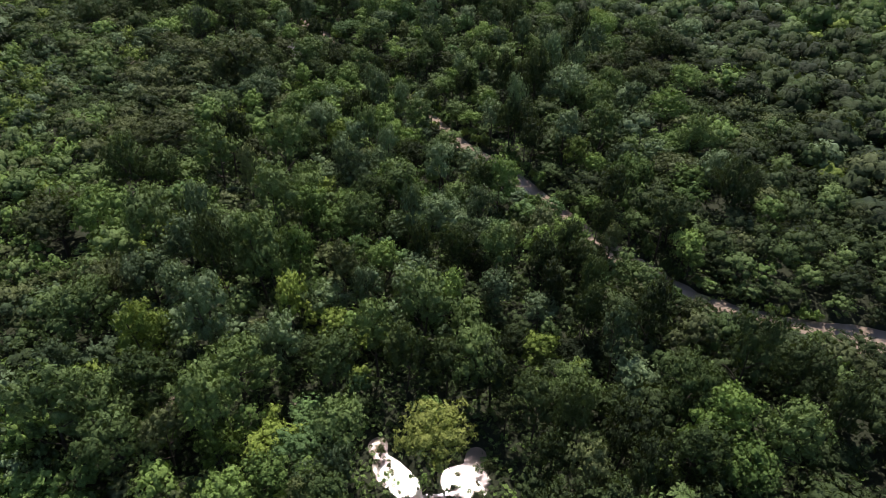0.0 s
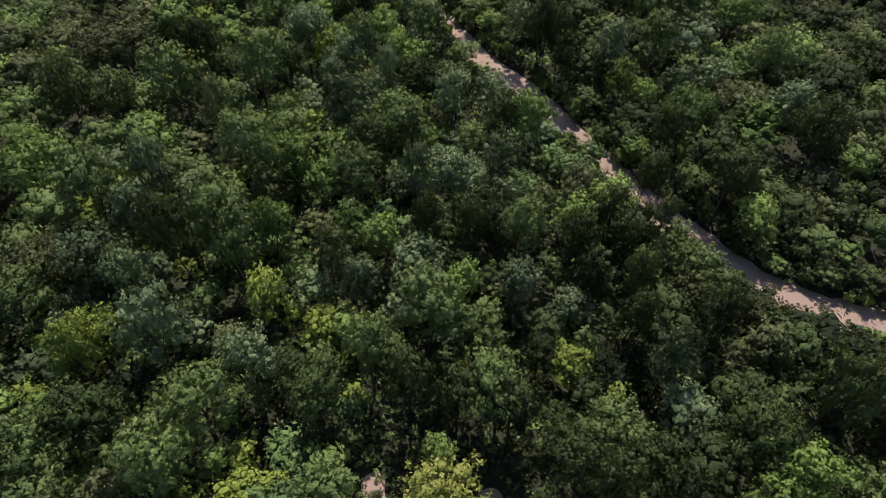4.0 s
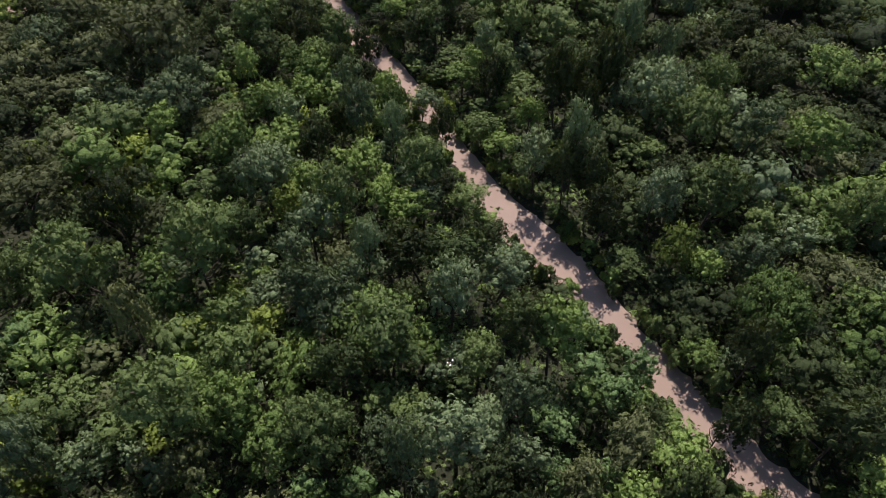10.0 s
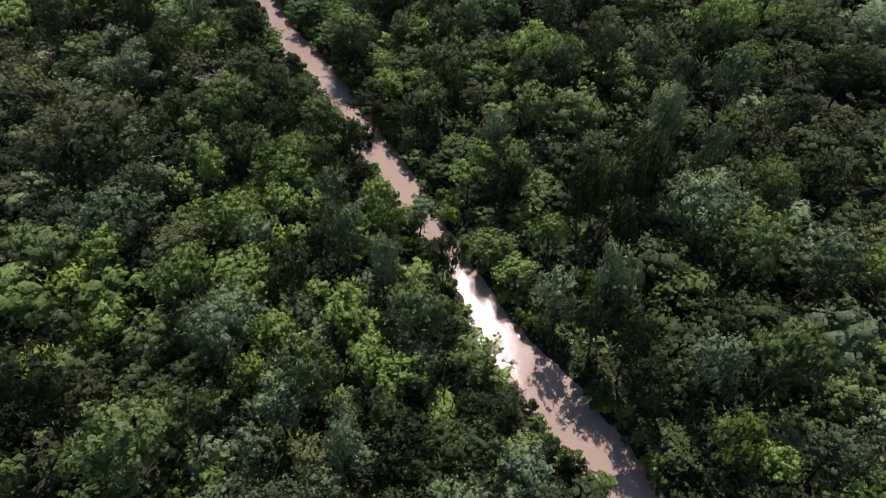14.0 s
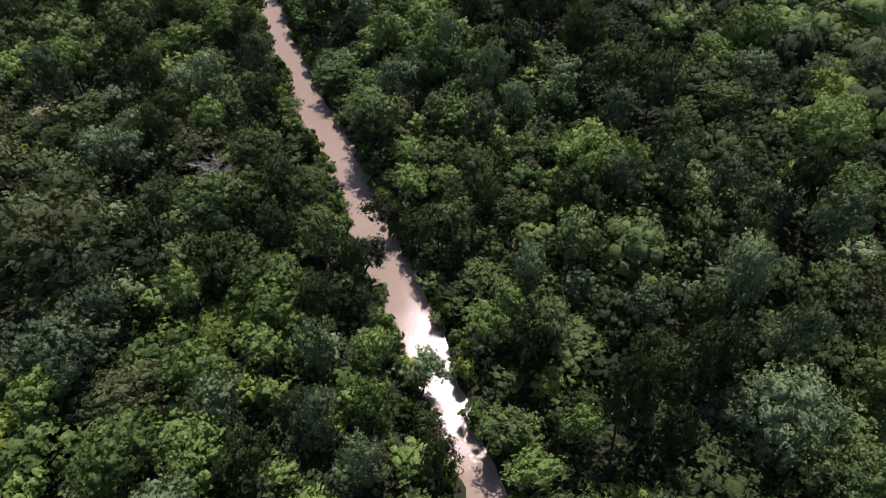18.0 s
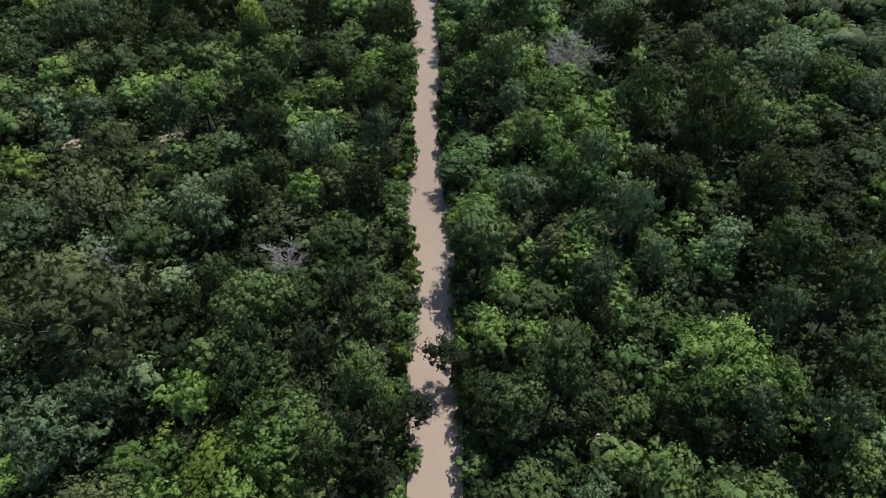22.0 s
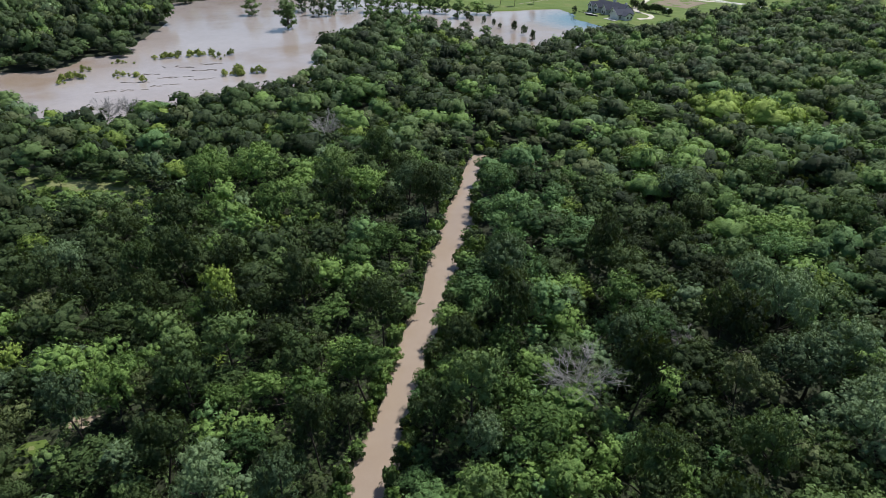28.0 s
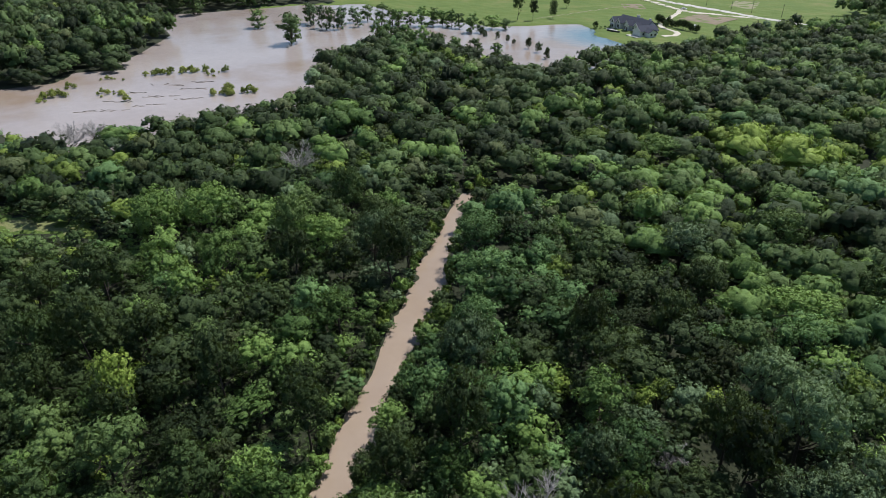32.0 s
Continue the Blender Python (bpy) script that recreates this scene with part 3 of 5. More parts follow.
def scatter(poly, gap, seed, shrink=0.0):
    """Jittered places inside a polygon, roughly gap apart."""
    r = np.random.default_rng(seed)
    p = np.array(poly)
    xs, ys = np.meshgrid(np.arange(p[:, 0].min(), p[:, 0].max(), gap), np.arange(p[:, 1].min(), p[:, 1].max(), gap * 0.87))
    xs = xs + (np.arange(xs.shape[0]) % 2)[:, None] * gap / 2
    x, y = xs.ravel() + r.uniform(-0.36, 0.36, xs.size) * gap, ys.ravel() + r.uniform(-0.36, 0.36, xs.size) * gap
    ok = signed(x, y, poly) < -shrink
    return np.stack([x[ok], y[ok]], 1)


MARKED = []  # trees of their own: x, y, crown radius, height, kind
MARKED += [(x, y, r, h, "dark") for x, y, r, h in ((25.6, 46.7, 3.4, 15.1), (14.7, 49, 2.8, 12.6), (24.4, 52.5, 3.6, 14.2), (17.7, 53.7, 4.2, 15.5), (54, 56.1, 4.2, 12.8), (13.1, 56.7, 4, 10.5), (43.6, 62.9, 4.1, 15), (51.3, 63.7, 5.2, 13.8), (-5.1, 64.3, 3.5, 10.9), (1.1, 64.7, 3.4, 12), (11.5, 71.8, 3.4, 7.1), (32.7, 73.7, 4, 15.9), (22.7, 75, 3, 13.3), (24.4, 81.3, 3.4, 13.7), (-35.9, 82.3, 3.5, 17.7), (19, 82.5, 3.5, 11.5), (17.5, 87.2, 3.5, 11.6), (-4, 89, 3.4, 13.5), (2.4, 89.6, 3.5, 13.2), (24, 90.6, 3.4, 10.3), (41.5, 100.9, 4.3, 10.9), (30.6, 103.1, 2.7, 9), (45.7, 106.6, 4.3, 8.2), (34.6, 110.9, 4, 12.9),)]
MARKED += [(x, y, r, h, "dark") for x, y, r, h in ((59.6, 112.4, 5.8, 15.4), (-48.7, 129.2, 4.6, 13.4), (-9.6, 131.1, 3.3, 8.5), (17.8, 133.9, 3.7, 10.7), (5, 135.2, 3.4, 4.2), (19.4, 140.8, 3.7, 14.1), (16, 143.2, 3.5, 11.4), (-3.6, 152, 2.7, 9.9), (-21.2, 156.3, 3, 9.8), (20, 159, 3.2, 13.1), (16.1, 161.8, 3.2, 14.1), (19.3, 164.3, 4.8, 14.5), (25, 168.7, 4.1, 14), (4.4, 169.2, 3.5, 8.6), (19.2, 170.8, 3.9, 11.5), (-22.2, 171, 3.6, 10.4), (54.5, 173.5, 5.3, 10.6), (25.3, 176.2, 3.7, 13), (-20.2, 179.6, 3.2, 9.8), (-51.8, 180.3, 3.9, 8.4), (-32, 182.2, 3.8, 10.4), (49.6, 186.6, 4, 9.5), (-9.7, 188.8, 4.4, 8.8), (-13, 189.9, 3.2, 5.1),)]
MARKED += [(x, y, r, h, "dark") for x, y, r, h in ((-30.2, 190, 4.6, 9.6), (34.3, 190.4, 4, 12.8), (-46, 190.6, 4.1, 8.5), (57.2, 193.3, 5.2, 8.1), (-0.9, 194.4, 3.9, 5.6), (9.3, 196.2, 4.6, 10.9), (-74.5, 197.5, 4.1, 7), (-56.9, 198.5, 3.5, 9.9), (40.6, 199.4, 4.1, 15.8), (69.5, 203.5, 6.2, 11.7), (-4.2, 204.8, 4, 10.1), (-35.2, 206, 2.4, 4.9), (-59.6, 207, 4.1, 9.2), (-43.9, 210.2, 3.8, 9.1), (25.6, 212.2, 4.8, 11.9), (-66.3, 213.3, 4.4, 9.7), (-120.7, 218.4, 6.7, 12.2), (-101.9, 221.5, 5.7, 7), (-110.9, 222.5, 5.4, 11), (22.4, 222.7, 5.1, 13.2), (-53.3, 229.5, 4.6, 12.7), (-103.3, 229.6, 5.2, 10.8), (-5.4, 231.9, 4.9, 11.3), (-58.4, 232.2, 4.1, 7.7),)]
MARKED += [(x, y, r, h, "dark") for x, y, r, h in ((-101.8, 234.3, 5.9, 6.1), (-86.4, 235.3, 4.1, 9.7), (-2.3, 235.4, 4.2, 10), (10.1, 235.9, 4.6, 12.5), (-54.7, 236.5, 3.7, 7.3), (7.6, 238.8, 4.1, 15.2), (-130.7, 239, 5.6, 10.7), (-8.8, 239.3, 4, 8.4), (-104.8, 239.5, 5, 12.4), (-79.6, 241.6, 5.5, 7.7), (-86.1, 242.9, 4.5, 9.1), (-43.2, 243, 3.8, 9.9), (-3.2, 244.9, 4, 11.5), (20.7, 244.9, 5.1, 7.3), (-102.5, 247.1, 4.7, 12.3), (-12.6, 248.8, 4.6, 11.3), (-125.3, 248.8, 5.1, 12.4), (-1.9, 250, 4.5, 15.4), (-83.6, 251, 4.9, 14.6), (-66.8, 255.3, 4.4, 13.3), (-50.1, 257.5, 4, 10.1), (15.8, 258.9, 5.5, 10.2), (-53.3, 261.7, 4.5, 9), (-15, 263.6, 5.2, 9.5),)]
MARKED += [(x, y, r, h, "dark") for x, y, r, h in ((-24.1, 267.8, 4.4, 13.3), (-48.6, 268.5, 4.8, 13.4), (-105.4, 279.2, 4.5, 10.8), (-19.2, 285.5, 5.8, 13.5), (-98, 285.9, 5, 11.3), (-17.1, 290.7, 4.7, 12.7), (-91, 294, 4.5, 13), (-20.9, 295.7, 5.3, 12.7), (-44, 296.9, 5, 9.9), (-47.7, 299, 5.3, 15.5), (-110.1, 305.7, 5.7, 11.1), (-47.2, 315.3, 5.3, 10.5), (-39.9, 317.2, 5.8, 11.2), (-42.1, 333.4, 5.8, 10.6),)]
MARKED += [(x, y, r, h, "green") for x, y, r, h in ((37.7, 48, 3.7, 12.3), (-40.4, 48.5, 4, 17.1), (-48.9, 50.9, 4, 14.6), (-12.8, 51.2, 3.9, 15.7), (34.4, 52.6, 3.4, 12.5), (-30.1, 52.9, 3.5, 13.8), (-44.2, 53.7, 4.9, 19.2), (38.5, 56.1, 3.5, 14), (-39.8, 58.7, 5.3, 18.5), (-9.5, 67.9, 2.7, 12.2), (1.2, 79.2, 2.9, 12.3), (-25.4, 85.6, 3.1, 16), (-10.7, 87.7, 3.2, 9.7), (44, 93.2, 2.6, 6.6), (17.8, 93.7, 3.4, 9.5), (46.1, 97.9, 3.6, 9.3), (-64.3, 98.1, 6.1, 16.2), (-31.1, 100.7, 4.1, 16.4), (-45.3, 103.7, 3.9, 5.9), (-19.8, 103.9, 3.4, 6.9), (-13.6, 107.4, 3.5, 14), (11.5, 112.3, 3.7, 12.9), (30.4, 114, 2.6, 5.8), (-65.8, 114.9, 5, 15),)]
MARKED += [(x, y, r, h, "green") for x, y, r, h in ((39.6, 118.9, 4.7, 11.6), (-48.2, 119.4, 4, 14), (52.5, 121, 4.5, 12.4), (44.4, 124.7, 3.6, 10.2), (33.5, 127.7, 3.1, 11.4), (-31.6, 129, 3, 10.5), (-18.1, 133, 2.9, 13.3), (-3.2, 134, 2.9, 4), (54.2, 134.2, 3.8, 8.4), (-13.1, 137.3, 3.1, 9.3), (-15.8, 144.2, 3.5, 11.1), (-36.7, 147.2, 4, 11.5), (-38.6, 150.6, 4.2, 8.5), (55.7, 151.5, 4.6, 13.1), (-49.7, 152.4, 3.4, 10), (6.6, 155.1, 3.2, 7.4), (-11.7, 156.5, 3, 11.8), (-33.7, 158.3, 4, 15.1), (10.9, 160, 2.5, 12.7), (5.1, 160.3, 2.6, 5), (-28, 163.4, 3.5, 9), (-13.9, 165.1, 2.7, 13.1), (-40.5, 169.3, 2.8, 10.8), (-34.1, 170.5, 3.2, 4.4),)]
MARKED += [(x, y, r, h, "green") for x, y, r, h in ((47.1, 174.6, 3.3, 8.2), (66.9, 176, 6.2, 12.1), (1.8, 176.8, 2.6, 7.8), (46.6, 178.3, 5.4, 8.2), (10, 199.1, 3.1, 10.9), (-10.4, 199.7, 3.3, 6.6), (13.6, 204.1, 4.3, 12.4), (-51, 204.5, 3.4, 10.4), (18.7, 206.4, 3.1, 11), (10.9, 206.7, 5.3, 13.6), (52.7, 206.9, 5.1, 8.4), (-14.4, 208.4, 3.6, 5.3), (8.1, 208.7, 4.5, 11), (-81.4, 214.1, 4.1, 11.3), (-42.8, 216.7, 3.2, 4.2), (-83.3, 217, 4.2, 9.4), (50, 218.8, 5.1, 12.2), (-29.8, 220.1, 3.5, 4.1), (-28.5, 223.3, 3.8, 6.6), (54.3, 225.3, 5.2, 9.6), (-70.2, 225.4, 3.1, 6.5), (-18.8, 228.8, 3.5, 13.1), (-67.2, 230.2, 3.7, 7.9), (-60.7, 233.5, 4.3, 10),)]
MARKED += [(x, y, r, h, "green") for x, y, r, h in ((-31.6, 238.9, 4.2, 7.1), (-17.3, 240.4, 3.9, 12.4), (-57.9, 243.3, 4, 10.3), (35.2, 243.9, 5.1, 10.5), (-64.2, 244.2, 4.5, 10.7), (42.2, 247.3, 5, 12.9), (-25.8, 249.6, 3.8, 6.4), (-31.1, 250.1, 5.8, 11.1), (-76.7, 252.2, 4.5, 5.6), (-129.5, 257.3, 2.7, 6.4), (-143.5, 268.1, 5.7, 13), (-119.6, 271, 4.7, 13.1), (-86.1, 275.7, 4.7, 10.7), (-136.8, 277.4, 5.7, 13.2), (15.5, 281.5, 5.3, 10.7), (-36.9, 286.3, 4.4, 10.9), (-25, 288.4, 3.9, 12.3), (-109, 288.6, 5.5, 13.9), (-23.9, 335.1, 6.6, 12.2), (-86.9, 398.9, 7, 11.4),)]
MARKED += [(x, y, r, h, "grey") for x, y, r, h in ((-55.3, 62.7, 3.6, 11.8), (-23.1, 66.3, 3.1, 16), (26.2, 68.1, 2.8, 16.2), (-34.3, 68.1, 4.4, 15.6), (-42.4, 77.9, 3, 14.4), (-10.9, 80.2, 2.9, 12.8), (9.9, 80.8, 3.4, 12.5), (-48.3, 81.3, 5.2, 14.4), (-44.8, 89.2, 3.8, 16.9), (-43, 94.3, 3.4, 14.6), (-39.5, 94.8, 3.1, 9.5), (-5.9, 95.9, 2.6, 14.3), (7.7, 98.7, 3, 7.4), (3.7, 103.5, 3, 8.2), (7.4, 104.6, 3.6, 10.4), (-1.3, 118.6, 4.2, 11.9), (59.1, 123, 4.2, 12.9), (-13.2, 125.1, 2.8, 11.8), (5.2, 125.1, 4.2, 9.6), (-22.4, 125.7, 3.2, 9.7), (40.3, 128.5, 3.6, 11), (47.6, 132.8, 4.1, 7.4), (28.2, 136.6, 3.4, 14), (-29.7, 143.6, 4, 11.3),)]
MARKED += [(x, y, r, h, "grey") for x, y, r, h in ((11.3, 146.8, 3.6, 9.6), (17.5, 147.2, 3, 14.7), (-11.7, 150.5, 2.7, 11.9), (-17.2, 153.1, 3.4, 13.1), (46.2, 154.9, 4.2, 14), (-29.5, 156, 3.1, 8.9), (-49.5, 159.4, 5.9, 13.7), (-20.2, 163, 3, 11.2), (27.3, 163.8, 3.2, 8.5), (32.5, 163.9, 5.5, 14.4), (-48.5, 164.4, 3.6, 10), (34.9, 173.1, 3, 13.4), (-56.3, 174.6, 3, 8.9), (-81.1, 178, 4.8, 9.7), (19, 178.8, 2.9, 9.9), (29.3, 180, 3.9, 15.2), (4.1, 180.9, 3.1, 10.1), (31.3, 183.6, 3.5, 13.9), (-58.7, 192.2, 4.3, 9.9), (43.3, 192.6, 3.7, 13.1), (-66.3, 194.8, 3.6, 7.3), (35.8, 197.4, 3.7, 13.5), (15.8, 199.8, 3.9, 10.5), (31.1, 200.5, 3.8, 12.2),)]
MARKED += [(x, y, r, h, "grey") for x, y, r, h in ((23.5, 201.4, 3.2, 12.7), (-96.4, 202.4, 4.3, 7.5), (-5.9, 207.5, 3.8, 13.8), (-80, 208.6, 4.2, 12.2), (-55.1, 213.5, 3.7, 10.5), (15.8, 214.8, 3.5, 11.7), (-1.2, 217.8, 3.1, 9.4), (79.8, 218.7, 5.6, 11.1), (-47.2, 219, 3.7, 12), (-5.9, 222.1, 2.9, 12.9), (-122.7, 222.4, 5.1, 12.1), (-19.7, 222.9, 3.3, 8.7), (-8.1, 223.9, 4.3, 10.5), (6.1, 225.2, 4.3, 11.5), (-14.3, 231.3, 3.3, 12.3), (42.2, 236.6, 4.7, 10.9), (52.4, 237.8, 3.7, 10.7), (62.9, 238.7, 5.1, 11), (-31.7, 278.2, 3.9, 9), (20.4, 279.5, 5, 11), (6.4, 282.3, 5.3, 12.3), (-61.5, 283.5, 4.9, 12.9), (4.9, 289, 5, 10.9), (-31.5, 289.2, 3.9, 8.1),)]
MARKED += [(x, y, r, h, "grey") for x, y, r, h in ((-8.2, 289.3, 5, 10.9), (-5.3, 292.2, 5.1, 11.9), (-2.8, 296.6, 5.5, 12.8), (-100.6, 296.9, 4.7, 13.5), (-13, 300.9, 4.8, 15.5), (-95, 303, 4.41, 12), (-21, 309.4, 4.6, 12.7), (-15.7, 312.4, 5.5, 9), (-51.6, 345.2, 5.4, 11.1),)]
MARKED += [(x, y, r, h, "mid") for x, y, r, h in ((32.5, 49.2, 3.7, 11.4), (46.4, 53, 4.8, 11.4), (34.8, 59.8, 5.1, 12.4), (-28.3, 60.6, 5.8, 12.6), (-18.3, 66.9, 3.7, 7.4), (-55.6, 72.4, 5.6, 12.2), (-3.2, 73.5, 4, 13.3), (4.2, 74.1, 3.3, 9), (35.1, 81.3, 2.9, 12.5), (-28.3, 83.3, 4.9, 15.8), (-30.7, 85.1, 3.8, 15.8), (34.6, 86.7, 4.7, 7.7), (9.6, 87.2, 3.4, 13.4), (-51.6, 90.5, 4, 18.1), (-6.6, 104.4, 3.7, 11.8), (37.5, 105.5, 3.1, 5.8), (-27.2, 108.1, 3.5, 10.2), (-59.7, 118.5, 4.6, 11), (-34.8, 122.8, 4.4, 15.2), (-55.7, 123.1, 4.3, 12.4), (24.5, 130.8, 3.9, 6.9), (-37.8, 134.2, 3.3, 8), (58.3, 136.6, 4.8, 12.6), (36.1, 137.5, 3.6, 12.9),)]
MARKED += [(x, y, r, h, "mid") for x, y, r, h in ((0.8, 140.4, 3, 5.7), (-6.8, 142.9, 3.4, 11.3), (29.7, 152.4, 4.3, 12.8), (39, 157.5, 5.5, 12.1), (33.2, 158.1, 3.4, 11.5), (3.1, 159.7, 2.9, 4.9), (44.5, 168.8, 4.6, 11.5), (6.1, 171, 3.1, 10.8), (-33.7, 177.3, 3.2, 7.6), (-45.1, 180.1, 4.2, 8.9), (-24.6, 182.1, 3.5, 10.1), (-41.5, 182.2, 4.3, 12.4), (-2.8, 182.6, 4.2, 9), (-28.1, 184.8, 3.2, 7), (44.3, 185.4, 4.7, 9.8), (9.4, 186.5, 3.3, 10.6), (-6.4, 188.4, 3.3, 9.2), (20.7, 192.4, 4.4, 5.6), (4.4, 195.4, 2.8, 13.6), (27, 199.8, 3.8, 9.9), (-41.5, 200.3, 3.8, 7.7), (-74.5, 207.7, 4.2, 5.3), (-23.5, 209.3, 3.9, 10.3), (62.6, 210.2, 5.7, 8.3),)]
MARKED += [(x, y, r, h, "mid") for x, y, r, h in ((1.6, 210.9, 4.9, 6), (-25.3, 211.5, 4.4, 7.3), (66.6, 220, 6.1, 11.2), (-73.9, 222, 4.3, 13.4), (15.7, 225.6, 3.8, 12.7), (-103.3, 226, 4.5, 13.7), (35.9, 228.2, 5.5, 9), (-78.7, 232.4, 4.3, 10.7), (-108.9, 232.5, 5, 13.8), (-68.6, 237.8, 4, 9), (-31.4, 242.4, 4.1, 8), (-40.3, 248.4, 3.8, 13.3), (7.7, 249.2, 3.7, 13.6), (1.6, 251.8, 4.6, 14.5), (-14.8, 252.1, 4.7, 14.4), (-4.5, 266.8, 4.7, 13.3), (7.5, 269.4, 4.4, 11.1), (-103.2, 270.7, 4.9, 5.7), (-117.2, 287.1, 5.4, 13.5), (-121.1, 306.5, 5.3, 14.4), (-12.7, 353.8, 6.3, 11.3), (-39.4, 366.5, 6.2, 11.2),)]
MARKED += [(x, y, r, h, "olive") for x, y, r, h in ((17.9, 46.1, 3, 14.2), (-35.2, 50.4, 3, 13.4), (42.2, 77.6, 2.6, 9.3), (-55.4, 80.1, 5.4, 13), (-16.6, 82.3, 3.4, 11.6), (-20.1, 91.7, 3.5, 6.1), (29.7, 92.1, 2.5, 10), (-27.9, 95, 3.6, 15.5), (13.5, 96.3, 2.8, 12), (-71.9, 96.5, 7.3, 15.4), (-39.6, 111.5, 3, 15.3), (51.5, 125.3, 4.5, 8.2), (-44, 131.4, 3.4, 7.1), (-64.9, 134.8, 5.1, 9.2), (-75.5, 136.2, 5.4, 9.8), (-40.8, 155.5, 4.4, 8.4), (-56.5, 169.7, 6.5, 17.3), (-60.8, 169.9, 5.8, 13.4), (44.5, 182.3, 4.3, 9.4), (-78.2, 188, 5.3, 9.7), (64.8, 190.8, 5.3, 7.1), (-87, 197.3, 4.4, 8.1), (-52.2, 201.1, 4.7, 6.9), (-14.9, 213.7, 2.9, 7.7),)]
MARKED += [(x, y, r, h, "olive") for x, y, r, h in ((-79, 217.2, 3.9, 7.8), (-11.9, 277.6, 4, 12.3),)]
MARKED += [(-69, 424, 5.2, 14, "yellow"), (-61, 431, 3.4, 11, "yellow"), (-54, 420, 5.4, 14, "yellow"), (-46, 427, 3.8, 12, "yellow")]
MARKED += [(x, y, r, h, "teal") for x, y, r, h in ((-11.9, 58.2, 4, 12.8), (-13.1, 94, 3.1, 5.4), (11.6, 104.5, 3.8, 13.1), (18.4, 108.4, 3.2, 7.4), (-18.8, 200.9, 2.4, 7), (5, 221.3, 3.7, 11.9), (-12.3, 222.1, 3, 13.6), (-61.5, 222.5, 3.3, 7.4), (-35.2, 226.4, 4, 6.4), (-15.7, 228.4, 4.8, 13.5), (-27.8, 229.7, 4.3, 8.7), (-36.6, 234.8, 3.8, 7.2), (-40.8, 236.9, 3.1, 4.7), (-30.4, 246.1, 3.8, 13), (-58.1, 271.2, 3.1, 11), (-61.1, 272.6, 3, 9.1), (-65.2, 281.6, 3.9, 11.2), (-30.3, 282.6, 5.5, 11.7), (-63.3, 287.3, 4.7, 13.6), (-66.7, 293, 4.4, 15), (-75.1, 300.9, 4.4, 13.2), (-59.4, 306.4, 4.1, 12.3), (-75.7, 308.2, 4.5, 10.9), (-87.3, 316.3, 5.4, 13.1),)]
MARKED += [(x, y, r, h, "teal") for x, y, r, h in ((-90.5, 321, 5.1, 11), (-21.3, 327.7, 6, 12.8),)]
MARKED += [(x, y, r, h, "yellow") for x, y, r, h in ((-27.2, 49, 3, 12.7), (7.9, 51.7, 2.8, 10.6), (-43.3, 65.1, 3.1, 12.4), (-44.4, 69.6, 4, 11.4), (14.5, 70.1, 2.9, 7.8), (16.3, 70.9, 2.7, 8.1), (-12.7, 71.6, 2, 7.1), (-16.8, 73.8, 3, 10.2), (-24, 74.5, 3, 10.8), (-51.4, 103.1, 2.8, 8.2), (-25, 115.4, 3, 6), (-1.5, 129.5, 3, 5), (30.1, 129.6, 3.2, 8.8), (-24.8, 134.2, 2.8, 9.1), (-52.7, 135.9, 3.2, 8.7), (-33.6, 164.6, 3.3, 9), (-36.9, 168.8, 2.8, 5), (53.4, 233.7, 3.4, 8.6), (-88.7, 238, 3.5, 11.6), (-33.8, 300.5, 3.2, 8.4), (-67, 418.8, 6.9, 11.4), (-51.4, 419.9, 8, 11.6), (-70, 431, 5, 12), (-57, 432, 5, 12),)]
DEAD = [(-32, 263.5, 5.6), (-66, 179, 2.5), (-45.4, 193, 2.6), (-25.2, 286.6, 1.8), (-152, 313, 4.6), (-221, 276, 4.4), (-220, 282, 3.7)]


# low growth only, beside the clearings
SIGHT = [(-94.5, 195.5, 2.8), (-89, 193.5, 2.2), (-86, 206.8, 2.8), (-81, 204, 2.4)]


def flight_line(p):
    """How far places lie from the strip of woods that is flown over."""
    return seg_dist(p[:, 0], p[:, 1], [(0, 42), (-6, 160), (-60, 245)])


def outskirts(x, y):
    """Woods behind and beside the flight that it never looks at."""
    past = np.interp(y, (280, 327, 391, 506, 820), (104, 54, 36, 18, -66))
    return y < 37 or x > 68 + 0.545 * (y - 45) or (y > 280 and x > past) or (y < 225 and x < -66 - 0.575 * (y - 42))


def hollow(x, y):
    """The open, flooded hollow at the start of the flight."""
    return (x > -11.5) & (x < 11) & (y > np.where(x > -4, 37.5, 41)) & (y < 62)


